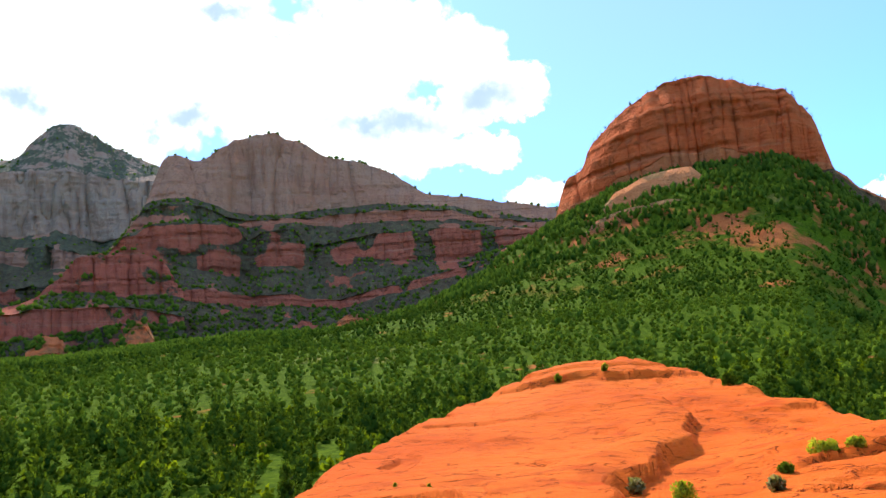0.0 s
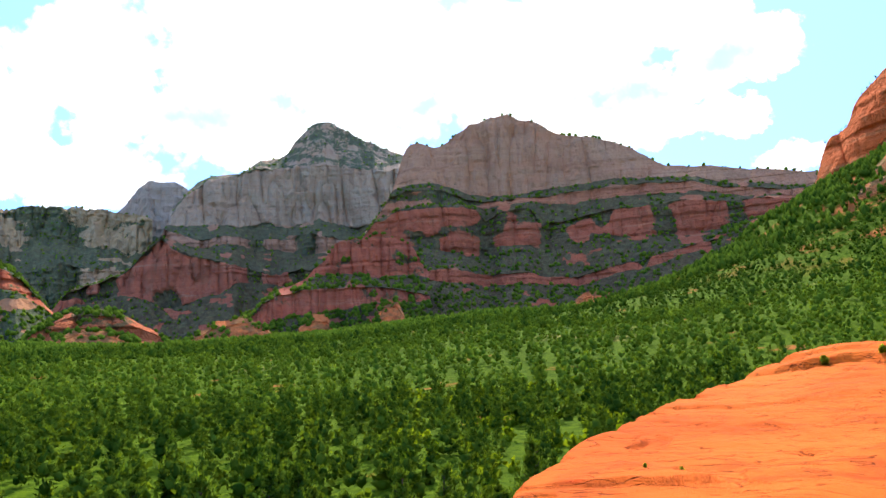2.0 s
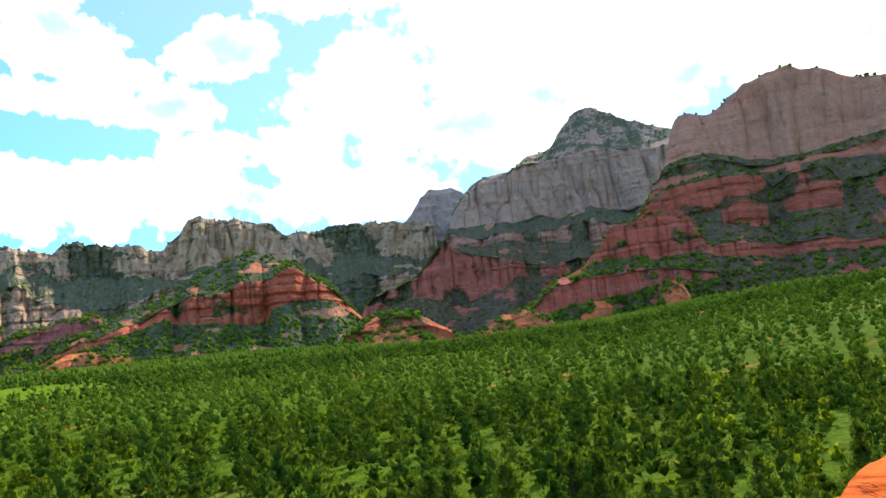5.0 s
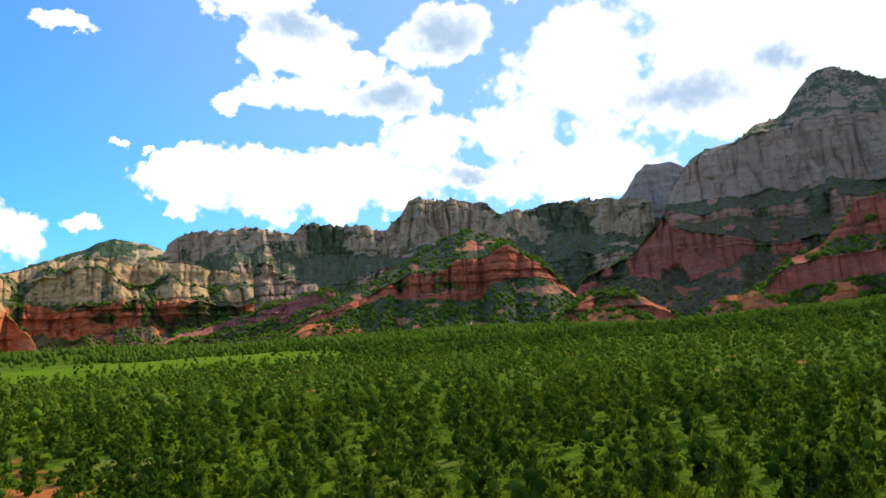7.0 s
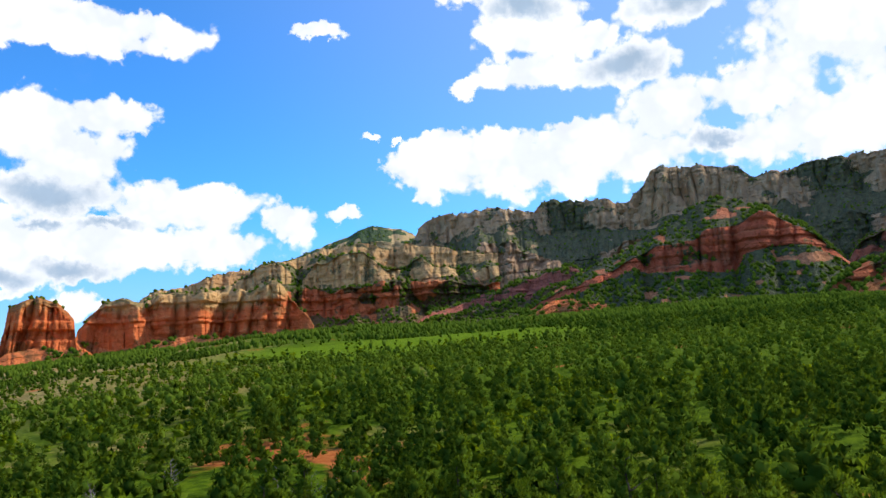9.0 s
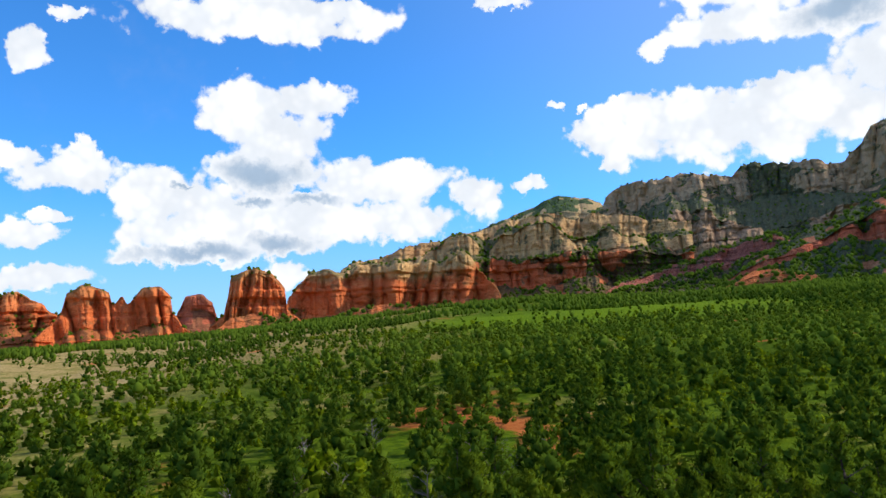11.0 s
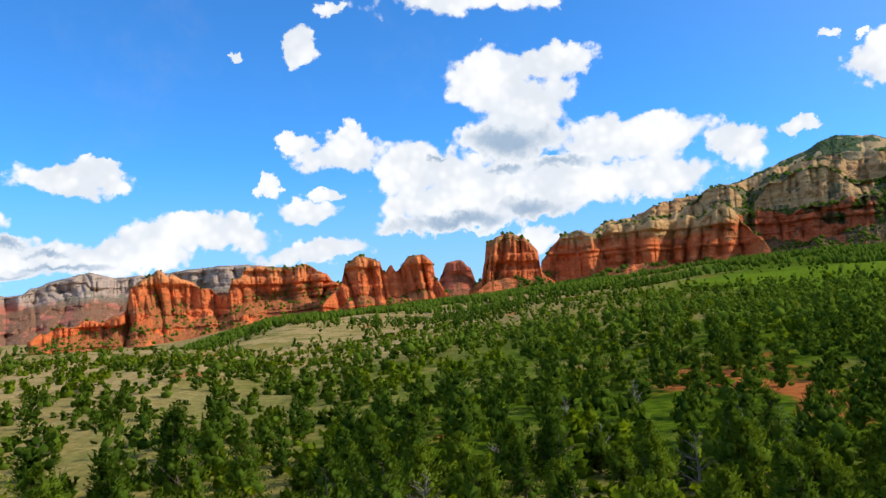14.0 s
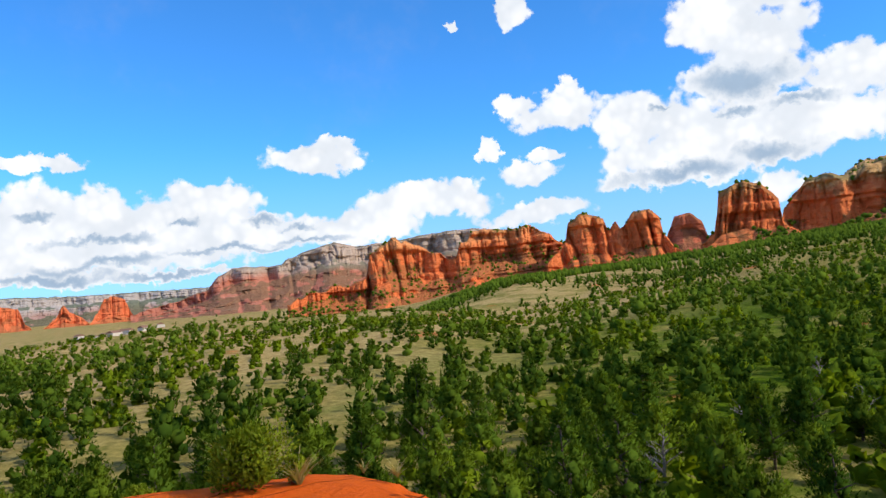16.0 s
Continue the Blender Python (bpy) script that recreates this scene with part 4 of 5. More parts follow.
layered_wall("rim_plateau", "wide pale plateau rim with broken cliffs and scrub", 1750, [
    ([(40, 4.8), (46, 4.6), (52, 5.2), (60, 5.0), (70, 4.8), (76, 5.0), (80, 4)], 140, "slope", 0.3),
    ([(40, 7.8), (46, 7.8), (49, 7.0), (52, 8.4), (56, 9.0), (60, 8.0), (65, 6.4), (68, 7.6), (72, 8.4), (74, 8.0), (77, 7.4), (80, 5)], 200, "cliff", 0.6),
    ([(40, 8.6), (46, 9.4), (49, 9.0), (52, 9.2), (56, 9.8), (60, 8.8), (65, 8.6), (68, 8.6), (72, 9.2), (74, 8.8), (77, 8.2), (80, 5.4)], 320, "slope", 0.7),
    (RIM, 360, "cliff", 0.85)],
    layered_rock("rim_rock", (0.38, 0.14, 0.08), (0.42, 0.26, 0.15), (0.47, 0.325, 0.185), seed=4.0), 600, rows=90, seed=43, butt=(150, 210), flute=(26, 46), rough=10, wave=0.6, patchy=0.55, crest=18,
    ribs=((55.5, 2.6, 60), (71.5, 2.2, 80)), gullies=((63.0, 65.5, 1.8, 1, 3), (46.0, 47.0, 2.0, 1, 3), (50.0, 50.6, 0.8, 0, 2)), scrub=2000)
massif("forested_mesa_top", "rounded green mesa top behind the cream cliffs", [(76.5, 8), (77.5, 9.6), (78.8, 10.1), (80.8, 10.4), (83.3, 9.4), (85, 8.8), (87.6, 7.9), (90, 6.5)], 1900,
       [(0, 0), (0.5, 200), (0.8, 260), (1, 420)], cliff_rock("green_top_rock", CREAM, CREAM, 400, 60, green=0.95, seed=5.0), 400, seed=47, rows=50, butt=(60, 200), flute=(4, 40), scrub=200)
layered_wall("cream_cliffs", "cream and tan sandstone knobs above red pillars", 1250, [
    ([(71, 3.6), (76.6, 3.7), (79.7, 3.6), (82.7, 3.8), (87, 3.3), (91.1, 2.7), (97, 2.6), (101, 2.4)], 75, "slope", 0.1),
    ([(71, 5.4), (76.5, 5.7), (79.5, 5.9), (82.6, 5.9), (86.1, 5.4), (88.6, 5.6), (91.1, 5.3), (97, 4.9), (101, 2.9)], 92, "cliff", 0.05),
    ([(71, 5.6), (76.5, 5.9), (79.5, 6.1), (82.6, 6.1), (86.1, 5.7), (88.6, 5.8), (91.1, 5.5), (97, 5.1), (101, 3.0)], 112, "bare", 0.4),
    ([(71, 6.6), (76, 6.7), (77, 7.5), (79.5, 6.8), (81.6, 8.1), (85.1, 8.0), (86.4, 6.7), (88.1, 7.8), (91.9, 6.0), (96.2, 5.8), (99, 4.4), (101, 3.1)], 140, "cliff", 0.85),
    ([(71, 7.0), (76, 7.0), (79.5, 7.2), (81.6, 8.3), (85.1, 8.2), (86.4, 7.4), (88.1, 7.8), (91.9, 6.4), (96.2, 5.9), (101, 3.2)], 195, "slope", 0.8),
    ([(71, 7.6), (75, 8.4), (77.5, 8.8), (80, 8.8), (82.8, 9.0), (85, 8.7), (87.7, 7.9), (91, 7.4), (93.5, 6.8), (96.5, 6.1), (99, 4.8), (101, 3.3)], 220, "cliff", 0.8)],
    layered_rock("cream_rock", (0.56, 0.145, 0.055), (0.52, 0.25, 0.115), (0.53, 0.345, 0.150), seed=6.0), 500, rows=100, seed=53, butt=(75, 95), flute=(20, 36), rough=8, wave=0.5, patchy=0.5, crest=16,
    gullies=((78.6, 78.2, 0.5, 1, 4), (86.8, 86.6, 0.5, 1, 4), (93.0, 93.0, 0.5, 2, 4), (73.4, 73.8, 0.7, 1, 4)), scrub=1500)
RED_WALL = [(85.5, 2.8), (86.3, 4.4), (87, 5.2), (88.1, 6.6), (90, 6.0), (91.9, 6.2), (94, 5.9), (96.4, 6.1), (97.2, 5.2), (97.8, 5.1), (99, 5.4), (100, 5.6), (101, 4.6), (101.8, 3.4), (102.2, 2.0)]
massif("red_wall", "fluted red sandstone wall with rounded pillars", RED_WALL, 1120,
       [(0, 0), (0.12, 40), (0.2, 55), (0.92, 78), (0.97, 84), (1, 95)],
       cliff_rock("red_wall_rock", (0.66, 0.17, 0.055), (0.60, 0.36, 0.15), 113, 8, green=0.5, seed=7.0), 160, seed=59, butt=(55, 75), flute=(15, 26), strata=5.0, rough=5.5, chute=0.2, taper=2.6, scrub=120)
massif("red_bench", "low dark red bench with boulder slopes and scrub", [(60, 2.5), (62, 4.0), (65.5, 6.2), (68.4, 5.8), (72, 4.7), (76, 3.4), (78, 2.2)], 1100,
       [(0, 0), (0.35, 110), (0.55, 118), (0.62, 170), (0.9, 185), (1, 230)],
       cliff_rock("bench_rock", DEEP_RED, RED, 150, 30, seed=8.0), 200, seed=61, butt=(70, 120), plant=0.9, mottle=0.6, scrub=1500)
KNOLL = [(44.5, 2.5), (46, 4.0), (47.7, 6.0), (48.9, 7.6), (51.9, 9.2), (54.5, 10.1), (57.2, 9.0), (59.5, 7.8), (62, 6.6), (66, 5.0), (70, 3.0)]
layered_wall("red_knoll", "rounded red knoll with rust buttresses and a scrubby crown", 940, [
    ([(44.5, 2.5), (47.2, 4.9), (48.6, 5.7), (50.9, 6.2), (52.8, 5.8), (53.7, 4.6), (56.4, 4.7), (58.6, 4.8), (61, 5.4), (66, 4), (70, 2.5)], 120, "slope", 0.45),
    ([(44.5, 2.6), (47.2, 5.7), (49.3, 7.1), (51.5, 8.5), (53.1, 7.9), (55.2, 8.0), (56.3, 7.2), (58.5, 7.0), (61, 6.2), (66, 4.4), (70, 2.6)], 142, "cliff", 0.0),
    (KNOLL, 290, "slope", 0.3)],
    layered_rock("knoll_rock", (0.46, 0.115, 0.055), (0.44, 0.20, 0.10), (0.40, 0.28, 0.16), green=0.9, seed=9.0), 300, rows=80, bulge=120, seed=67, butt=(55, 80), flute=(15, 34), rough=5, wave=0.22, patchy=0.25, crumble=0.4, scrub=1900)
layered_wall("red_spur", "stepped red sandstone spur with block-shaped crags", 880, [
    ([(19.5, 4.2), (23, 4.4), (27, 3.9), (31, 3.5), (33, 2.4), (36, 1.5), (39, 0.9)], 26, "slope", 0.2),
    ([(19.5, 4.8), (23, 5.4), (27, 5.6), (29.2, 5.5), (31, 5.3), (32, 4.7), (33.4, 3.4), (36, 2.6), (38, 1.5), (39, 1.0)], 36, "cliff", 0.05),
    ([(19.5, 6.0), (21, 6.3), (24, 6.5), (26.8, 6.7), (28.2, 6.6), (29.5, 5.7), (31.2, 5.5), (33.4, 3.6), (39, 1.1)], 84, "slope", 0.2),
    ([(19.5, 6.4), (20.8, 8.6), (21.6, 9.0), (22.9, 9.6), (23.9, 9.4), (24.4, 8.8), (24.8, 9.3), (26.9, 9.0), (27.3, 7.7), (28.2, 7.3), (29, 6.2), (31.3, 5.6), (33.4, 3.8), (36, 3.0), (38, 1.9), (39, 1.2)], 100, "cliff", 0.0)],
    layered_rock("spur_rock", (0.44, 0.115, 0.065), (0.46, 0.17, 0.10), (0.46, 0.26, 0.16), seed=10.0), 160, rows=84, seed=71, butt=(22, 60), flute=(8, 26), rough=2.5, wave=0.12, crest=4, crumble=0.5, scrub=900)
massif("red_outcrop", "low red outcrop in front of the cliffs", [(38.5, 1.5), (40, 2.8), (42.5, 4.3), (45, 4.5), (47, 3.4), (49, 1.8)], 820,
       [(0, 0), (0.3, 20), (0.5, 45), (0.8, 55), (1, 90)],
       cliff_rock("outcrop_rock", (0.47, 0.13, 0.055), (0.42, 0.14, 0.07), 90, 40, seed=11.0), 120, seed=73, rows=60, butt=(35, 40), flute=(8, 25), strata=4.0, mottle=0.5, plant=0.5, scrub=350, category="rock")
BUTTE = [(-37, 6.6), (-34, 7.6), (-31.7, 8.6), (-30.5, 9.4), (-29.5, 10.5), (-28.7, 11.3), (-28.4, 14.2), (-27.7, 15.6), (-26.5, 17.1), (-24.5, 17.9), (-23, 18.8), (-20.5, 19.4), (-19, 19.3),
         (-17.3, 18.8), (-15.5, 17.9), (-14.3, 17.0), (-12.4, 15.7), (-11.5, 13.7), (-10.2, 13.1), (-9.5, 11.2), (-8.9, 9.4)]
layered_wall("red_butte", "broad red sandstone butte rounded like a loaf", 520, [
    ([(-37, 6.0), (-32, 9.0), (-29, 11.2), (-23, 12.2), (-20, 12.0), (-16.5, 11.6), (-14, 11.0), (-12, 10.2), (-10, 8.2), (-8.9, 7.6)], 34, "slope", 0.25),
    ([(-37, 6.3), (-32, 9.2), (-29, 11.5), (-24, 13.2), (-21, 14.2), (-18.5, 13.8), (-16, 13.0), (-14, 12.6), (-12, 11.2), (-10, 8.8), (-8.9, 7.9)], 38, "cliff", 0.42),
    ([(-37, 6.5), (-32, 9.3), (-28.4, 13.6), (-26.5, 16.0), (-23, 17.4), (-20.5, 18.0), (-17.3, 17.3), (-14.3, 15.6), (-12.4, 14.2), (-11.5, 12.6), (-9.5, 10.2), (-8.9, 8.6)], 56, "cliff", 0.0),
    (BUTTE, 84, "cliff", 0.12)],
    layered_rock("butte_rock", (0.57, 0.118, 0.032), (0.55, 0.175, 0.060), (0.46, 0.27, 0.13), green=0.8, seed=12.0), 150, step=0.06, rows=130, bulge=70, seed=79, butt=(16, 60), flute=(7, 22),
    rough=3.2, wave=0.2, patchy=0.12, crest=4.0, rim_trees=90, crumble=0.0, foot_drop=25, scrub=260, category="butte")
for sky, r in (([(-10.4, 7.6), (-11.2, 8.3), (-12.5, 8.9), (-15, 9.4), (-18, 9.7), (-19.8, 9.6), (-21, 8.8)], 466), ([(-12.8, 9.9), (-13.9, 10.9), (-16, 11.8), (-18, 12.2), (-19.4, 12.1), (-20.4, 11.0)], 500)):
    massif("bare_ledge", "sunlit bare orange sandstone ledge below the butte", sky, r, [(0, 0), (0.25, 4), (0.45, 14), (0.7, 26), (1, 52)],
           cliff_rock("ledge_rock", (0.62, 0.20, 0.07), (0.66, 0.25, 0.09), 100, 30, green=0.6, seed=12.5), 25, seed=int(r), rows=26, butt=(6, 40), flute=(2, 15), rough=1.0, strata=0.8, chute=0.0,
           foot_drop=3, cuts=(0.5,), category="rock")
LIT = [([(38.8, 1.2), (37.2, 2.2), (35.6, 3.3), (33.6, 3.5), (32.2, 2.9), (31.2, 1.6)], 780), ([(29.6, 2.4), (28.9, 3.5), (27.6, 3.4), (27.0, 2.4)], 830), ([(23.9, 2.7), (23.2, 4.3), (22.2, 4.4), (21.4, 2.8)], 830),
       ([(61.5, 2.0), (64, 3.2), (67, 3.5), (69.0, 2.4)], 980), ([(91.0, 1.7), (93, 2.6), (96, 2.6), (98.4, 1.7)], 1030), ([(100.4, 1.2), (102, 2.1), (104, 2.2), (106, 2.0), (107.6, 1.2)], 1000),
       ([(9.0, 3.0), (7.4, 3.9), (6.0, 3.9), (4.8, 3.2)], 900), ([(47.5, 1.9), (45, 2.9), (43, 2.9), (41, 2.0)], 760)]
for k, (sky, r) in enumerate(LIT):
    massif("bare_ledge", "sunlit bare orange rock slope between dark trees", sky, r, [(0, 0), (0.3, 22), (0.38, 24), (0.65, 50), (0.73, 52), (1, 84)],
           cliff_rock("lit_ledge_rock", (0.64, 0.18, 0.06), (0.64, 0.21, 0.075), 100, 30, green=0.5, seed=20.0 + k), 40, seed=200 + 7 * k, rows=44, butt=(24, 32), flute=(5, 15), rough=2.6, strata=3.0, chute=0.0, mottle=0.5,
           foot_drop=3, scrub=40, cuts=(0.5,), category="rock")
TOWER = [(100.6, 1.5), (101.6, 2.2), (101.95, 2.6), (102.1, 4.4), (102.6, 5.0), (103.2, 5.6), (104.0, 5.75), (104.6, 5.8), (105.6, 5.4), (106.0, 5.2), (106.3, 3.6), (106.6, 2.4), (107.6, 1.5)]
massif("rock_tower", "upright red sandstone tower with deep vertical clefts", TOWER, 1060,
       [(0, 0), (0.16, 30), (0.22, 36), (0.9, 50), (0.96, 56), (1, 66)],
       cliff_rock("tower_rock", (0.70, 0.175, 0.055), (0.66, 0.26, 0.09), 108, 10, green=0.4, seed=13.0), 90, seed=83, step=0.04, bulge=40, butt=(30, 34), flute=(14, 18), strata=4.5, rough=4.5, chute=0.1, taper=1.6, scrub=20, category="tower")
ROW_A = [(106.2, 1.5), (106.9, 1.9), (107.4, 3.4), (108.1, 4.0), (109.2, 3.9), (109.7, 2.9), (110.2, 1.5)]
massif("far_red_butte", "small red butte behind the row", ROW_A, 1900, [(0, 0), (0.4, 60), (0.5, 70), (0.95, 80), (1, 95)],
       cliff_rock("far_red_rock", (0.52, 0.14, 0.07), (0.50, 0.14, 0.08), 200, 10, green=0.4, seed=14.0), 100, seed=89, step=0.055, rows=50, category="butte")
ROW_B = [(108.5, 1.2), (109.4, 1.6), (110.1, 2.7), (110.3, 4.1), (111, 4.55), (112.2, 4.4), (113.2, 3.4), (113.5, 4.0), (114.1, 3.5), (114.4, 4.4), (115.7, 4.8), (117.0, 4.4), (117.4, 3.0), (118.1, 2.2), (119, 1.2)]
massif("red_butte_row", "pair of red buttes joined by a saddle", ROW_B, 1250, [(0, 0), (0.1, 45), (0.16, 52), (0.3, 95), (0.9, 108), (0.96, 114), (1, 125)],
       cliff_rock("row_rock", (0.72, 0.185, 0.058), (0.70, 0.24, 0.08), 90, 14, green=0.45, seed=15.0), 110, seed=97, step=0.055, bulge=30, butt=(45, 50), flute=(11, 22), strata=5.5, rough=5.0, chute=0.3, taper=2.0, scrub=90, category="butte")
ROW_C = [(116.6, 1.0), (117.7, 2.9), (118.6, 3.6), (119.9, 4.4), (121.2, 4.2), (122.4, 4.5), (123.7, 4.4), (125.4, 3.7), (125.9, 2.4), (126.6, 2.5), (127.1, 3.0), (127.9, 3.0), (128.7, 3.8), (130.4, 4.3), (131.6, 3.8), (132.5, 3.2), (132.9, 1.6), (134.5, 1.1), (137, 0.7), (139, 0.1)]
massif("red_butte_row", "long row of bright red crags above a red bench", ROW_C, 1350, [(0, 0), (0.16, 70), (0.24, 78), (0.42, 140), (0.92, 156), (0.97, 162), (1, 175)],
       cliff_rock("crag_rock", (0.72, 0.18, 0.056), (0.72, 0.28, 0.10), 95, 16, green=0.4, seed=16.0), 140, seed=101, step=0.055, butt=(60, 60), flute=(12, 24), strata=6.5, rough=6.0, chute=0.5, taper=2.6, plant=0.8, mottle=0.3, scrub=500, category="butte")
FAR_MESA = [(122, 4.3), (124.5, 4.55), (127.9, 4.45), (131, 4.2), (133.5, 4.1), (135.2, 4.5), (137, 4.1), (138.7, 3.6), (139.3, 3.1), (142.8, 3.1), (143.8, 2.6), (144.8, 1.6), (147, 1.0), (150, 0.3)]
massif("far_mesa", "far pale mesa with lilac shadows and red lower benches", FAR_MESA, 2500, [(0, 0), (0.2, 200), (0.28, 215), (0.4, 330), (0.5, 345), (0.6, 420), (0.95, 450), (1, 480)],
       cliff_rock("far_mesa_rock", (0.46, 0.16, 0.10), (0.44, 0.33, 0.25), 125, 22, green=0.5, seed=17.0), 700, seed=103, butt=(190, 280), flute=(40, 60), rough=6)
massif("horizon_rim", "long blue far rim on the horizon", [(112, 1.6), (125, 1.9), (135, 1.95), (145.6, 1.85), (152.9, 1.95), (158, 2.15), (166, 2.0), (175, 1.2)], 4200,
       [(0, 0), (0.4, 150), (0.6, 170), (0.7, 230), (0.95, 250), (1, 270)], cliff_rock("rim_blue_rock", (0.36, 0.20, 0.16), (0.42, 0.36, 0.32), 75, 25, green=0.7, seed=18.0), 250, seed=107, rows=50, butt=(90, 320), flute=(20, 70), rough=6)
massif("red_spires", "cluster of far red spires on the plain", [(148.6, -0.5), (149.3, -0.3), (149.9, 0.3), (150.4, 1.5), (151.0, 1.75), (151.7, 1.6), (152.2, 0.6), (152.7, 0.0), (153.2, 0.5), (153.8, 0.8), (154.3, 1.4), (154.8, 0.5), (155.4, 0.0), (156.0, -0.3), (156.6, 0.3), (157.0, 1.4), (158.2, 1.6), (159.5, 1.0), (161, -0.3)], 3000,
       [(0, 0), (0.3, 50), (0.9, 66), (1, 74)], cliff_rock("spire_rock", (0.68, 0.17, 0.065), (0.68, 0.20, 0.08), 90, 15, green=0.3, seed=19.0), 120, seed=109, step=0.055, rows=50, butt=(30, 60), flute=(10, 24), category="spire")


# ---- trees ----
def crown_cloud(rng, height, radius, clumps, tufts, size, cone):
    """Crown of a juniper or pine: tufts of leaf sprays set on lumpy clumps. Vertices and triangles."""
    V, Fc = [], []
    n = 0
    centres = []
    for k in range(clumps):
        t = (k + 0.5) / clumps
        zc = height * (0.27 + 0.66 * t)
        wide = radius * ((1 - t) ** 0.55 * 0.95 + 0.12 if cone > 0.5 else math.sqrt(max(0.05, 1 - (2 * t - 0.85) ** 2)) * 0.85)
        a = k * 2.4 + rng.uniform(-0.6, 0.6)
        d = wide * rng.uniform(0.25, 0.75)
        centres.append((math.cos(a) * d, math.sin(a) * d, zc + rng.uniform(-0.2, 0.2) * height * 0.2, max(height * 0.05, wide * rng.uniform(0.36, 0.62))))
    per = max(1, tufts // clumps)
    for cx, cy, cz, cr in centres:
        for _ in range(per):
            d = rng.normal(size=3)
            d /= np.linalg.norm(d) + 1e-9
            d[2] = d[2] * 0.9 + 0.15
            p = np.array([cx, cy, cz]) + d * cr * rng.uniform(0.55, 1.05) * np.array([1, 1, 1.15])
            out = d * 0.8 + np.array([0, 0, 0.5]) + rng.normal(size=3) * 0.35
            out /= np.linalg.norm(out)
            side = np.cross(out, rng.normal(size=3))
            side /= np.linalg.norm(side) + 1e-9
            L, W = (size * rng.uniform(0.9, 1.6), size * rng.uniform(0.22, 0.38)) if size < 0.4 else (size * rng.uniform(0.7, 1.2), size * rng.uniform(0.34, 0.56))
            lift = np.cross(side, out) * W * 0.5
            V += [p - out * L * 0.5, p + side * W + lift, p + out * L * 0.6, p - side * W + lift]
            Fc += [(n, n + 1, n + 2), (n, n + 2, n + 3)]
            n += 4
    return np.array(V), np.array(Fc)


ICO_V = [(0, 0, -1), (0.724, -0.526, -0.447), (-0.276, -0.851, -0.447), (-0.894, 0, -0.447), (-0.276, 0.851, -0.447), (0.724, 0.526, -0.447),
         (0.276, -0.851, 0.447), (-0.724, -0.526, 0.447), (-0.724, 0.526, 0.447), (0.276, 0.851, 0.447), (0.894, 0, 0.447), (0, 0, 1)]
ICO_F = [(0, 1, 2), (1, 0, 5), (0, 2, 3), (0, 3, 4), (0, 4, 5), (1, 5, 10), (2, 1, 6), (3, 2, 7), (4, 3, 8), (5, 4, 9),
         (1, 10, 6), (2, 6, 7), (3, 7, 8), (4, 8, 9), (5, 9, 10), (6, 10, 11), (7, 6, 11), (8, 7, 11), (9, 8, 11), (10, 9, 11)]


def bushy_crown(rng, height, radius, clumps, tufts, size, cone, core=0.9, low=0.12):
    """Dense crown of a juniper or pine: uneven leafy clumps with fine sprays standing out of them. Vertices, triangles and normals."""
    ico, tri = np.array(ICO_V, float), np.array(ICO_F)
    V, Fc, Nr, n = [], [], [], 0
    for k in range(clumps):
        t = (k + 0.5) / clumps
        wide = radius * ((1 - t) ** 0.7 * 0.95 + 0.10 if cone > 0.5 else math.sqrt(max(0.06, 1 - (2 * t - 0.8) ** 2 * 0.85)) * 0.9)
        a, d = k * 2.4 + rng.uniform(-0.7, 0.7), wide * rng.uniform(0.2, 0.75)
        c = np.array([math.cos(a) * d, math.sin(a) * d, height * (low + (0.93 - low) * t) + rng.uniform(-0.05, 0.05) * height])
        cr = max(height * 0.055, wide * rng.uniform(0.38, 0.62))
        shape = ico * (cr * core * rng.uniform(0.6, 1.2, (12, 1))) * np.array([1, 1, rng.uniform(0.9, 1.35)])
        V.append(shape + c)
        Fc.append(tri + n)
        Nr.append(ico + rng.normal(size=(12, 3)) * 0.25)
        n += 12
        m = max(1, tufts // clumps)
        d = rng.normal(size=(m, 3))
        d /= np.linalg.norm(d, axis=1)[:, None] + 1e-9
        d[:, 2] = d[:, 2] * 0.9 + 0.15
        p = c + d * (cr * rng.uniform(0.6, 1.25, (m, 1))) * np.array([1, 1, 1.15])
        out = d * 0.8 + np.array([0, 0, 0.55]) + rng.normal(size=(m, 3)) * 0.35
        out /= np.linalg.norm(out, axis=1)[:, None]
        side = np.cross(out, rng.normal(size=(m, 3)))
        side /= np.linalg.norm(side, axis=1)[:, None] + 1e-9
        L, W = size * rng.uniform(1.0, 2.1, (m, 1)), size * rng.uniform(0.22, 0.42, (m, 1))
        lift = np.cross(side, out) * W * 0.5
        V.append(np.stack([p - out * L * 0.5, p + side * W + lift, p + out * L * 0.6, p - side * W + lift], 1).reshape(-1, 3))
        b = n + 4 * np.arange(m)[:, None]
        Fc.append(np.concatenate([b + np.array([[0, 1, 2]]), b + np.array([[0, 2, 3]])]))
        Nr.append(np.repeat(d + rng.normal(size=(m, 3)) * 0.2, 4, 0))
        n += 4 * m
    V, Nr = np.concatenate(V), np.concatenate(Nr)
    Nr = 0.75 * Nr / (np.linalg.norm(Nr, axis=1)[:, None] + 1e-9) + 0.6 * outward(V, height, radius)
    return V, np.concatenate(Fc), Nr / (np.linalg.norm(Nr, axis=1)[:, None] + 1e-9)


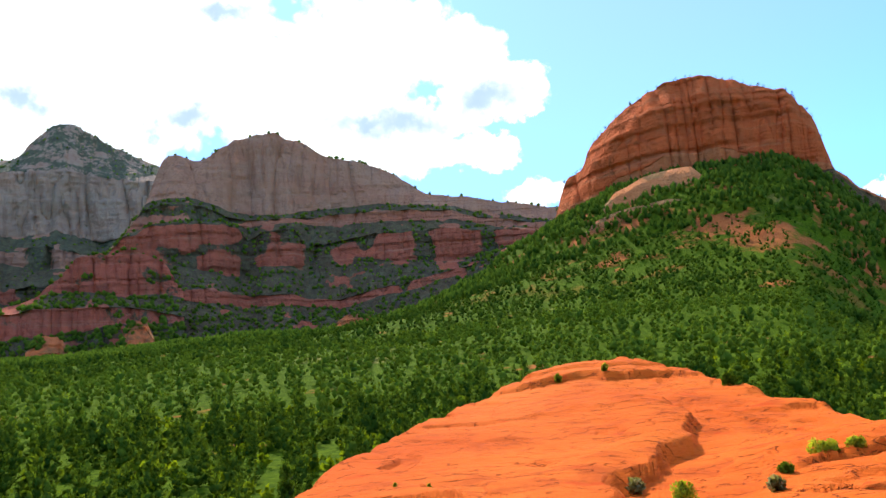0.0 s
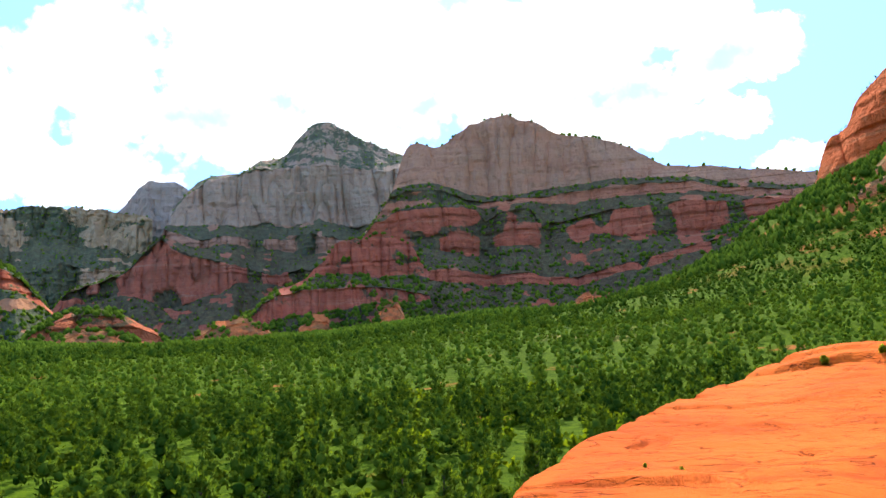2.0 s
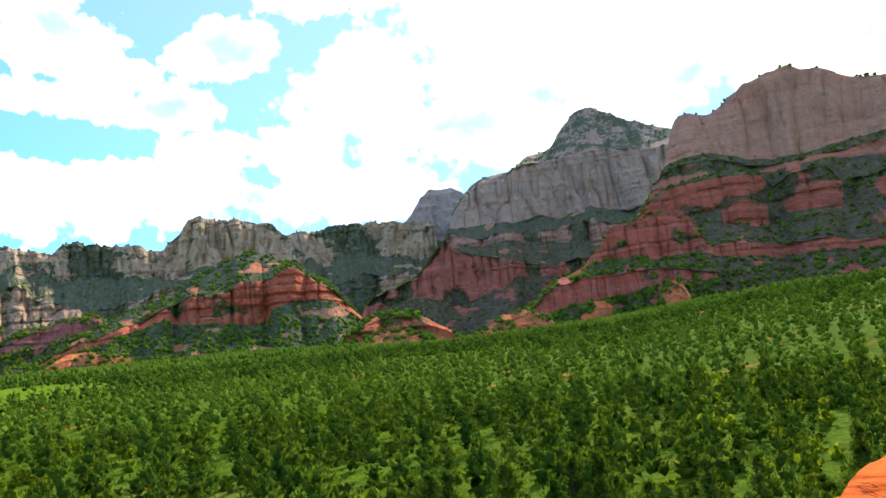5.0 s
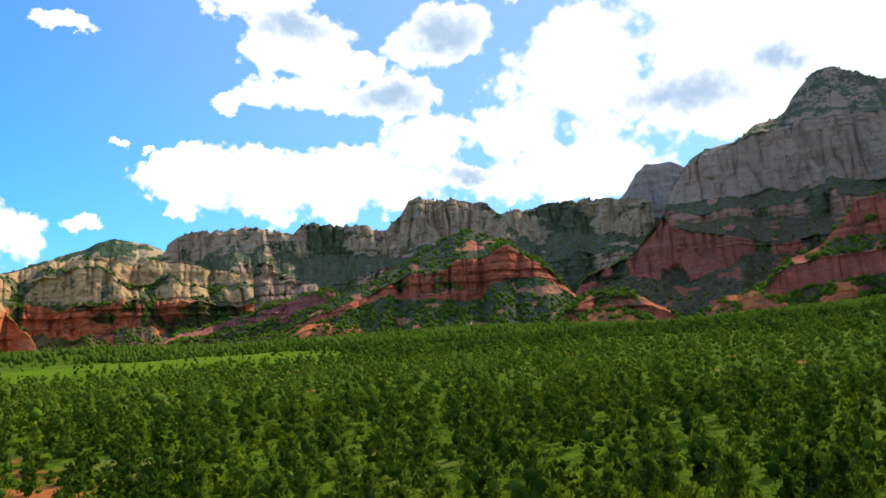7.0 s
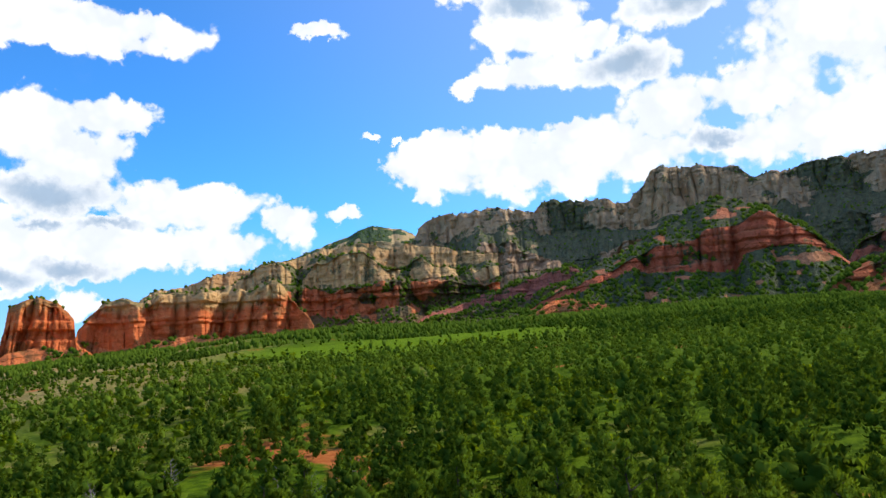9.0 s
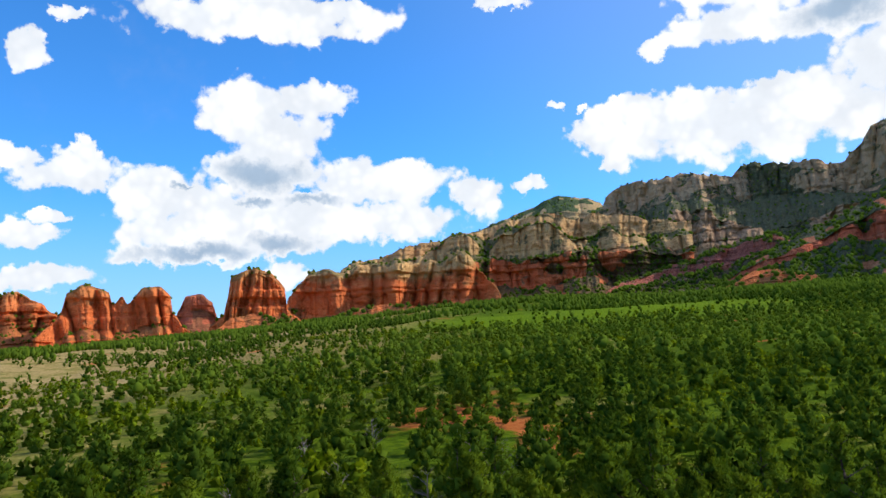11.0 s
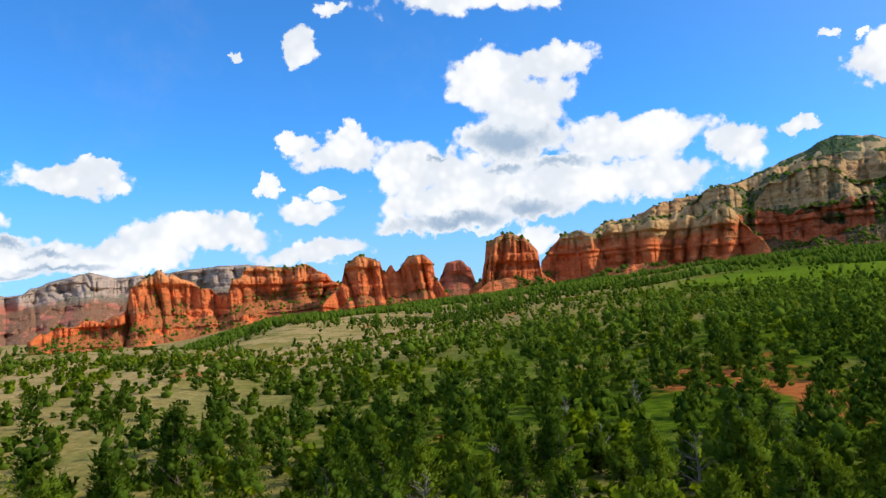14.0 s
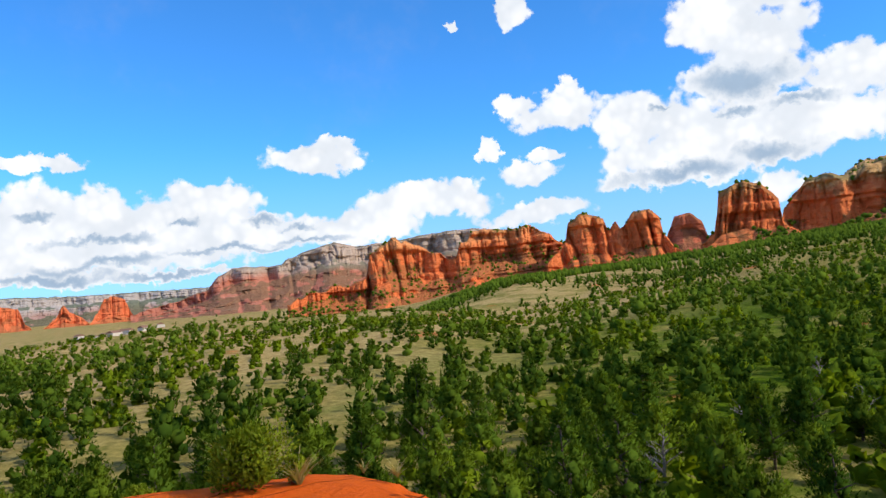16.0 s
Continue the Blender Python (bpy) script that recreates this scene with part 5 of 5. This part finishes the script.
def lump(rng, height, radius, cone, low=False):
    """A low crown for distant woods: one uneven closed lump with a few points."""
    ring = 5
    lv = [(0.0, 0.4), (0.38, 1.0), (0.7, 0.72 if cone < 0.5 else 0.5)]
    if low:
        lv = [(0.0, 0.7), (0.45, 1.0)]
    V = []
    for z, w in lv:
        for k in range(ring):
            a = 2 * math.pi * (k + rng.uniform(-0.3, 0.3)) / ring
            q = radius * w * rng.uniform(0.7, 1.25)
            V.append((math.cos(a) * q, math.sin(a) * q, height * (0.08 + z * rng.uniform(0.85, 1.15))))
    V.append((rng.uniform(-0.2, 0.2) * radius, rng.uniform(-0.2, 0.2) * radius, height))
    Fc = []
    for i in range(len(lv) - 1):
        for k in range(ring):
            a, b, c, d = i * ring + k, i * ring + (k + 1) % ring, (i + 1) * ring + (k + 1) % ring, (i + 1) * ring + k
            Fc += [(a, b, c), (a, c, d)]
    m = (len(lv) - 1) * ring
    Fc += [(m + k, m + (k + 1) % ring, m + ring) for k in range(ring)]
    return np.array(V), np.array(Fc)


def limb(bm, a, b, ra, rb, sides=5):
    a, b = Vector(a), Vector(b)
    q = (b - a).to_track_quat("Z", "Y")
    loops = []
    for p, r in ((a, ra), (b, rb)):
        loops.append([bm.verts.new(p + q @ Vector((math.cos(2 * math.pi * k / sides) * r, math.sin(2 * math.pi * k / sides) * r, 0))) for k in range(sides)])
    for k in range(sides):
        bm.faces.new((loops[0][k], loops[0][(k + 1) % sides], loops[1][(k + 1) % sides], loops[1][k]))


def trunk_mesh(name, rng, height, thick, limbs, mat, bare=False):
    bm = bmesh.new()
    p, r = Vector((0, 0, -0.4)), thick
    n = 5
    for k in range(n):
        q = p + Vector((rng.uniform(-0.14, 0.14) * height * 0.3, rng.uniform(-0.14, 0.14) * height * 0.3, height * 0.8 / n + (0.4 if k == 0 else 0)))
        limb(bm, p, q, r, r * 0.78, 6)
        p, r = q, r * 0.78
        for _ in range(limbs):
            a = rng.uniform(0, 6.28)
            reach = height * rng.uniform(0.16, 0.34) * (1.15 - k / n)
            e = p + Vector((math.cos(a) * reach, math.sin(a) * reach, reach * rng.uniform(0.3, 0.9)))
            limb(bm, p, e, r * 0.55, r * 0.2)
            if bare:
                for _ in range(4):
                    b = a + rng.uniform(-1, 1)
                    s = reach * rng.uniform(0.4, 0.9)
                    m = p.lerp(e, rng.uniform(0.4, 1.0))
                    limb(bm, m, m + Vector((math.cos(b) * s, math.sin(b) * s, s * rng.uniform(0.2, 1.1))), r * 0.18, r * 0.05, 3)
    me = bpy.data.meshes.new(name)
    bm.to_mesh(me)
    bm.free()
    me.materials.append(mat)
    return me


def make_tree(kind, label, group, seed):
    rng = np.random.default_rng(seed)
    cone = 1.0 if kind == "pine_tree" else 0.0
    h = rng.uniform(4.4, 5.8) if cone else rng.uniform(3.2, 4.4)
    root = tagged(new(kind), label, "tree", group)
    part("trunk", trunk_mesh("trunk", rng, h, 0.16, 2, BARK), root, "grey-brown trunk with bare lower limbs")
    v, f, nr = bushy_crown(rng, h, h * (0.34 if cone else 0.46), 22 if cone else 20, 1750, 0.155, cone, 0.5)
    part("crown", mesh_from("crown", v, f, PINE if cone else JUNIPER, normals=nr), root)
    return root


rng = np.random.default_rng(5)


def openness(x, y):
    """How thick the woods stand, 0 to 1."""
    r, az = np.hypot(x, y), np.degrees(np.arctan2(-x, y))
    base = curve(az, [(-180, 0.8), (-30, 0.9), (20, 0.95), (50, 0.85), (65, 0.62), (80, 0.42), (95, 0.14), (110, 0.06), (125, 0.02), (145, 0.02), (180, 0.4)])
    base = base + 0.6 * (1 - sstep(r, 50, 105 - 32 * sstep(az, 112, 132))) - 0.22 * sstep(az, 118, 134) * sstep(r, 70, 95) + 0.4 * sstep(r, 330, 450) * sstep(az, 88, 100)
    patch = fbm(x / 38, y / 38, octaves=3, seed=71)
    mx, my = at(79.0, 380.0)
    field = 1 - sstep(np.hypot(x - mx, y - my), 80, 108)
    hill = 1 - 0.2 * (1 - sstep(np.hypot(x - at(HILL_AZ, HILL_R)[0], y - at(HILL_AZ, HILL_R)[1]), 130, 260))
    return np.clip(base + (patch - 0.5) * 1.8, 0.015, 1) * (1 - 0.93 * field) * hill


def scatter(r0, r1, az0, az1, spacing, even=False):
    n = int(0.5 * radians(az1 - az0) * (r1 * r1 - r0 * r0) / spacing ** 2)
    r = np.sqrt(rng.uniform(r0 * r0, r1 * r1, n))
    az = rng.uniform(az0, az1, n)
    x, y = at(az, r)
    wrapped = (az + 180) % 360 - 180
    keep = rng.uniform(size=n) < (0.35 + 0.75 * fbm(x / 20, y / 20, octaves=2, seed=79) - 0.2 if even else openness(x, y))
    keep &= r > curve(wrapped, SLAB_EDGE) + 5.0
    hx, hy = at(HILL_AZ, HILL_R)
    keep &= np.hypot(x - hx, y - hy) > 95
    return x[keep], y[keep]


def thin(x, y, gap):
    cells, out = {}, []
    for k in range(len(x)):
        c = (int(x[k] // gap), int(y[k] // gap))
        if all((x[k] - x[j]) ** 2 + (y[k] - y[j]) ** 2 > gap * gap for dx in (-1, 0, 1) for dy in (-1, 0, 1) for j in cells.get((c[0] + dx, c[1] + dy), ())):
            cells.setdefault(c, []).append(k)
            out.append(k)
    return np.array(out, int)


NEAR = 54.0


def near_woods():
    x, y = scatter(12, NEAR, -34, 162, 1.6)
    k = thin(x, y, 2.7)
    x, y = x[k], y[k]
    order = np.argsort(np.hypot(x, y))[:310]
    x, y = x[order], y[order]
    z = ground_height(x, y)
    pines = [make_tree("pine_tree", "slim dark green pinyon pine on the valley floor", "pines below the shelf", 200 + k) for k in range(4)]
    junipers = [make_tree("juniper_tree", "rounded green juniper with a twisted trunk on red soil", "junipers below the shelf", 300 + k) for k in range(4)]
    used = set()
    for i in range(len(x)):
        az = math.degrees(math.atan2(-x[i], y[i]))
        pine = rng.uniform() < (0.5 if az < 70 else 0.3)
        pool = pines if pine else junipers
        src = pool[i % 4]
        s = rng.uniform(0.5, 1.08)
        m = pose(x[i], y[i], z[i], 0, 0, rng.uniform(0, 360)) @ Matrix.Diagonal((s, s, s * rng.uniform(0.9, 1.15), 1))
        if src.name not in used:
            used.add(src.name)
            src.matrix_basis = m
        else:
            copy_thing(src, pose(x[i], y[i], z[i], 0, 0, rng.uniform(0, 360))).scale = (s, s, s * rng.uniform(0.9, 1.15))


def joined(templates, x, y, z, lo, hi):
    """Many plants in one mesh."""
    V, Fc, Nr, n = [], [], [], 0
    pick = rng.integers(0, len(templates), len(x))
    for t, (tv, tf, *given) in enumerate(templates):
        tn = given[0] if given else outward(tv, tv[:, 2].max(), max(0.3, np.percentile(np.hypot(tv[:, 0], tv[:, 1]), 85)))
        idx = np.nonzero(pick == t)[0]
        if not len(idx):
            continue
        a, s, w = rng.uniform(0, 6.28, len(idx)), rng.uniform(lo, hi, len(idx)), rng.uniform(0.85, 1.2, len(idx))
        ca, sa = np.cos(a)[:, None], np.sin(a)[:, None]
        vx = (tv[None, :, 0] * ca - tv[None, :, 1] * sa) * (s * w)[:, None] + x[idx][:, None]
        vy = (tv[None, :, 0] * sa + tv[None, :, 1] * ca) * (s * w)[:, None] + y[idx][:, None]
        vz = tv[None, :, 2] * s[:, None] + z[idx][:, None]
        V.append(np.stack([vx, vy, vz], -1).reshape(-1, 3))
        Nr.append(np.stack([tn[None, :, 0] * ca - tn[None, :, 1] * sa, tn[None, :, 0] * sa + tn[None, :, 1] * ca, tn[None, :, 2] + 0 * ca], -1).reshape(-1, 3))
        Fc.append((tf[None] + (np.arange(len(idx)) * len(tv))[:, None, None]).reshape(-1, 3) + n)
        n += len(idx) * len(tv)
    return np.concatenate(V), np.concatenate(Fc), np.concatenate(Nr)


def far_woods():
    t = np.random.default_rng(8)
    kinds = {"close": [], "mid": []}
    for k in range(8):
        cone = float(k % 2)
        h = t.uniform(4.2, 5.6) if cone else t.uniform(3.2, 4.4)
        kinds["close"].append(bushy_crown(t, h, h * (0.30 if cone else 0.44), 12, 190, 0.25, cone, 0.6))
        kinds["mid"].append(bushy_crown(t, h, h * (0.30 if cone else 0.44), 7, 30, 0.40, cone, 0.8))
    x, y = scatter(NEAR, 270, -36, 164, 2.8)
    k = thin(x, y, 3.5)
    x, y = x[k], y[k]
    for kind, sel in (("close", np.hypot(x, y) < 135), ("mid", np.hypot(x, y) >= 135)):
        v, f, nr = joined(kinds[kind], x[sel], y[sel], ground_height(x[sel], y[sel]) - 0.1, 0.6, 1.4)
        tagged(new("valley_woods", mesh_from("valley_woods", v, f, WOODS, normals=nr)), "dense green juniper and pine woods on the valley floor", "woods", kind="stuff")
    fars, specks = [], []
    for k in range(6):
        cone = float(k % 2)
        h = t.uniform(3.8, 5.0) if cone else t.uniform(2.8, 4.0)
        fars.append(bushy_crown(t, h, h * (0.30 if cone else 0.42), 3, 3, 0.7, cone, 1.0))
        specks.append(lump(t, h, h * (0.24 if cone else 0.36), cone, True))
    for name, label, kinds, r0, r1, gap in (("hill_woods", "green juniper woods on the hillside and valley floor", fars, 270, 480, 4.4), ("far_woods", "distant green woods at the foot of the cliffs", specks, 480, 950, 4.4)):
        x, y = scatter(r0, r1, -38, 150, gap)
        back = (np.degrees(np.arctan2(-x, y)) < -6) & (np.hypot(x, y) > 620)
        x, y = x[~back], y[~back]
        v, f, nr = joined(kinds, x, y, ground_height(x, y) - 0.2, 0.75, 1.5)
        tagged(new(name, mesh_from(name, v, f, WOODS, normals=nr)), label, "woods", kind="stuff")
    x, y = scatter(430, 640, -38, 0, 2.6)
    k = thin(x, y, 3.6)
    x, y = x[k], y[k]
    x, y = x[fbm(x / 16, y / 16, octaves=3, seed=83) > 0.36], y[fbm(x / 16, y / 16, octaves=3, seed=83) > 0.36]
    v, f, nr = joined(specks, x, y, ground_height(x, y) - 0.2, 0.9, 1.7)
    tagged(new("hill_woods", mesh_from("hill_woods", v, f, WOODS, normals=nr)), "green juniper woods on the red earth of the butte's hill", "woods", kind="stuff")
    p = np.concatenate(LEDGES)
    near = np.hypot(p[:, 0], p[:, 1]) < 760
    kinds = [lump(t, 4.6, 2.4, 0.0, True) for _ in range(5)]
    v, f, nr = joined(kinds, p[~near, 0], p[~near, 1], p[~near, 2] - 1.0, 0.5, 1.5)
    q = p[near]
    v2, f2, nr2 = joined(fars, q[:, 0], q[:, 1], q[:, 2] - 0.3, 0.4, 1.0)
    v, f, nr = np.concatenate([v, v2]), np.concatenate([f, f2 + len(v)]), np.concatenate([nr, nr2])
    tagged(new("ledge_scrub", mesh_from("ledge_scrub", v, f, WOODS, normals=nr)), "dark green scrub and small trees on the cliff ledges", "scrub", kind="stuff")


def shrubs():
    t = np.random.default_rng(17)
    kinds = []
    for k in range(6):
        a = crown_cloud(t, 1.2, 0.95, 6, 18, 0.5, 0.0)
        b = lump(t, 0.8, 0.55, 0.0, True)
        kinds.append((np.concatenate([a[0], b[0]]), np.concatenate([a[1], b[1] + len(a[0])])))
    x1, y1 = scatter(14, 150, -34, 162, 2.7, True)
    x2, y2 = scatter(150, 360, 70, 158, 4.2, True)
    x, y = np.concatenate([x1, x2]), np.concatenate([y1, y2])
    mx, my = at(79.0, 380.0)
    far = (np.hypot(x - mx, y - my) > 75) | (rng.uniform(size=len(x)) < 0.35)
    x, y = x[far], y[far]
    lime = fbm(x / 26, y / 26, octaves=2, seed=77) > 0.52
    for name, label, mat, sel in (("lime_shrubs", "bright lime green shrubs between the trees", LIME, lime), ("scrub_oak", "low dark green scrub oak between the trees", WOODS, ~lime)):
        v, f, nr = joined(kinds, x[sel], y[sel], ground_height(x[sel], y[sel]) - 0.15, 0.7, 1.7)
        tagged(new(name, mesh_from(name, v, f, mat, normals=nr)), label, "shrubs", kind="stuff")


near_woods()
far_woods()
shrubs()


# ---- plants on and beside the shelf ----
def blade_clump(rng, count, length, width, droop):
    """Grass or yucca blades from one root: tapered, bent strips."""
    V, Fc, n = [], [], 0
    for _ in range(count):
        a, lean = rng.uniform(0, 6.28), abs(rng.normal(0, 0.35)) + 0.05
        L, w = length * rng.uniform(0.6, 1.15), width * rng.uniform(0.7, 1.2)
        side = np.array([-math.sin(a), math.cos(a), 0]) * w
        for k in range(4):
            t = k / 3
            out = L * t * math.sin(lean + droop * t)
            c = np.array([math.cos(a) * out, math.sin(a) * out, L * t * math.cos(lean + droop * t * 0.7)])
            V += [c - side * (1 - t * 0.9), c + side * (1 - t * 0.9)]
        for k in range(3):
            b = n + 2 * k
            Fc += [(b, b + 1, b + 3), (b, b + 3, b + 2)]
        n += 8
    return np.array(V), np.array(Fc)


STRAW = foliage("straw_blade", (0.22, 0.20, 0.07), (0.46, 0.40, 0.17), 0.4, 6.0)
FRESH = foliage("fresh_shrub_leaf", (0.16, 0.23, 0.018), (0.44, 0.50, 0.045), 0.55, 7.0)


def shrub(label, az, r, wide, tall, seed, mat=FRESH, leaf=0.07, leaves=1100, lift=0.0):
    g = np.random.default_rng(seed)
    x, y = at(az, r)
    z = float(slab_height(np.array([x]), np.array([y]))[0]) if r < 60 else float(ground_height(np.array([x]), np.array([y]))[0])
    root = tagged(new("shrub"), label, "shrub")
    root.matrix_basis = pose(x, y, z - 0.03 + lift, 0, 0, g.uniform(0, 360))
    v, f = crown_cloud(g, tall, wide * 0.33, 11, leaves, leaf, 0.0)
    v[:, 2] -= tall * 0.12
    part("foliage", mesh_from("foliage", v, f, mat, normals=outward(v, tall, wide * 0.4)), root)
    part("stems", trunk_mesh("stems", g, tall * 0.8, 0.018, 3, BARK), root, "thin brown stems")
    return root


def grass(label, az, r, length, seed, count=60, mat=STRAW, width=0.008, lift=0.0):
    g = np.random.default_rng(seed)
    x, y = at(az, r)
    z = float(slab_height(np.array([x]), np.array([y]))[0])
    v, f = blade_clump(g, count, length, width, 0.6)
    ob = new("grass_tuft", mesh_from("grass_tuft", v, f, mat))
    ob.matrix_basis = pose(x, y, z - 0.02 + lift, 0, 0, g.uniform(0, 360))
    return tagged(ob, label, "grass")


shrub("bright green leafy shrub at the edge of the shelf", 141.9, 5.9, 1.15, 0.56, 1, leaf=0.026, leaves=5200)
shrub("low grey-green shrub beside the leafy one", 138.8, 6.0, 0.36, 0.26, 2, leaf=0.022, leaves=1200)
shrub("yellow-green shrub on the drop below the shelf edge", 149.6, 8.6, 0.8, 0.45, 3, leaf=0.03, leaves=2200, lift=-0.45)
shrub("yellow-green shrub on the drop below the shelf edge", 158.0, 8.4, 0.8, 0.55, 4, leaf=0.03, leaves=2200, lift=-0.3)
grass("tall straw grass clump behind the leafy shrub", 142.4, 6.1, 0.46, 5, 90)
grass("straw grass at the side of the shrub", 138.6, 5.9, 0.30, 6, 60)
grass("small dry grass tuft on bare rock", 134.0, 6.1, 0.12, 7, 30)
grass("small dry grass tuft on bare rock", 131.6, 5.9, 0.14, 8, 30)
shrub("small round green bush in the ledge of the hump", -8.1, 42.0, 0.75, 0.6, 11, leaf=0.12, leaves=420)
shrub("small green bush along the ledge", -11.6, 42.2, 0.7, 0.45, 12, leaf=0.12, leaves=350)
shrub("dark green bush at the far rim of the shelf", -20.1, 37.0, 1.3, 0.7, 13, mat=JUNIPER, leaf=0.09, leaves=1400)
shrub("green bush rooted in a soil pocket", -25.4, 18.6, 1.1, 0.30, 14, leaf=0.055, leaves=1300)
shrub("green bush rooted in a soil pocket", -27.3, 19.0, 0.9, 0.24, 15, leaf=0.055, leaves=1100)
shrub("low bush in a crack of the rock", -22.8, 17.0, 0.6, 0.22, 16, mat=JUNIPER, leaf=0.05, leaves=1000)
shrub("sparse green bush at the foot of the gully", -15.9, 13.6, 1.0, 0.6, 17, leaf=0.045, leaves=1500)
shrub("dry brown bush in the gully", -12.8, 16.6, 0.7, 0.35, 18, mat=STRAW, leaf=0.08, leaves=300)
shrub("dry brown bush in the gully", -22.0, 14.4, 0.6, 0.3, 19, mat=STRAW, leaf=0.08, leaves=300)
shrub("tiny green plant on bare rock", 2.1, 15.6, 0.16, 0.2, 20, leaf=0.05, leaves=120)
shrub("tiny green plant on bare rock", 4.6, 15.8, 0.12, 0.12, 21, leaf=0.05, leaves=80)


# ---- dead trees among the living ones ----
def dead_tree(az, r, h, seed):
    g = np.random.default_rng(seed)
    x, y = at(az, r)
    z = float(ground_height(np.array([x]), np.array([y]))[0])
    root = tagged(new("dead_tree"), "leafless grey dead tree with fine bare branches", "tree", "dead trees in the woods")
    root.matrix_basis = pose(x, y, z, 0, 0, g.uniform(0, 360))
    part("trunk", trunk_mesh("trunk", g, h, 0.13, 4, DEAD, True), root)


for k, (az, r, h) in enumerate(((95.9, 78, 3.6), (88.5, 60, 4.2), (86.5, 58, 4.4), (101, 70, 3.4), (106, 52, 3.0), (92, 48, 4.0), (119, 50, 2.8), (83, 64, 3.8), (98.5, 58, 2.8), (57, 52, 3.6), (112, 42, 3.0))):
    dead_tree(az, r, h, 400 + k)


# ---- far houses on the plain ----
PLASTER = wood("pale_plaster", (0.55, 0.48, 0.40), (0.66, 0.60, 0.52))
TILE = wood("brown_roof", (0.20, 0.11, 0.08), (0.30, 0.17, 0.12))


def house(az, r, w, d, h, turn):
    x, y = at(az, r)
    z = float(ground_height(np.array([x]), np.array([y]))[0])
    root = tagged(new("house"), "small pale house far off on the plain", "house", "houses on the plain")
    root.matrix_basis = pose(x, y, z, 0, 0, turn)
    bm = bmesh.new()
    bmesh.ops.create_cube(bm, size=1, matrix=Matrix.Translation((0, 0, h / 2 - 0.5)) @ Matrix.Diagonal((w, d, h + 1, 1)))
    me = bpy.data.meshes.new("wall")
    bm.to_mesh(me)
    bm.free()
    me.materials.append(PLASTER)
    part("wall", me, root)
    e = 0.6
    v = [(-w / 2 - e, -d / 2 - e, h), (w / 2 + e, -d / 2 - e, h), (w / 2 + e, d / 2 + e, h), (-w / 2 - e, d / 2 + e, h), (-w / 2, 0, h + d * 0.28), (w / 2, 0, h + d * 0.28)]
    me = bpy.data.meshes.new("roof")
    me.from_pydata(v, [], [(0, 1, 5, 4), (2, 3, 4, 5), (0, 4, 3), (1, 2, 5), (3, 2, 1, 0)])
    me.materials.append(TILE)
    part("roof", me, root)


for az, r, w, d, h, turn in ((151.2, 1300, 22, 14, 6, 20), (151.9, 1340, 18, 12, 5, 70), (150.4, 1420, 24, 13, 6, 110), (152.6, 1260, 16, 12, 5, 40), (149.2, 1500, 20, 14, 6, 10), (153.4, 1380, 18, 12, 5, 85), (148.1, 1600, 22, 14, 6, 60)):
    house(az, r, w, d, h, turn)
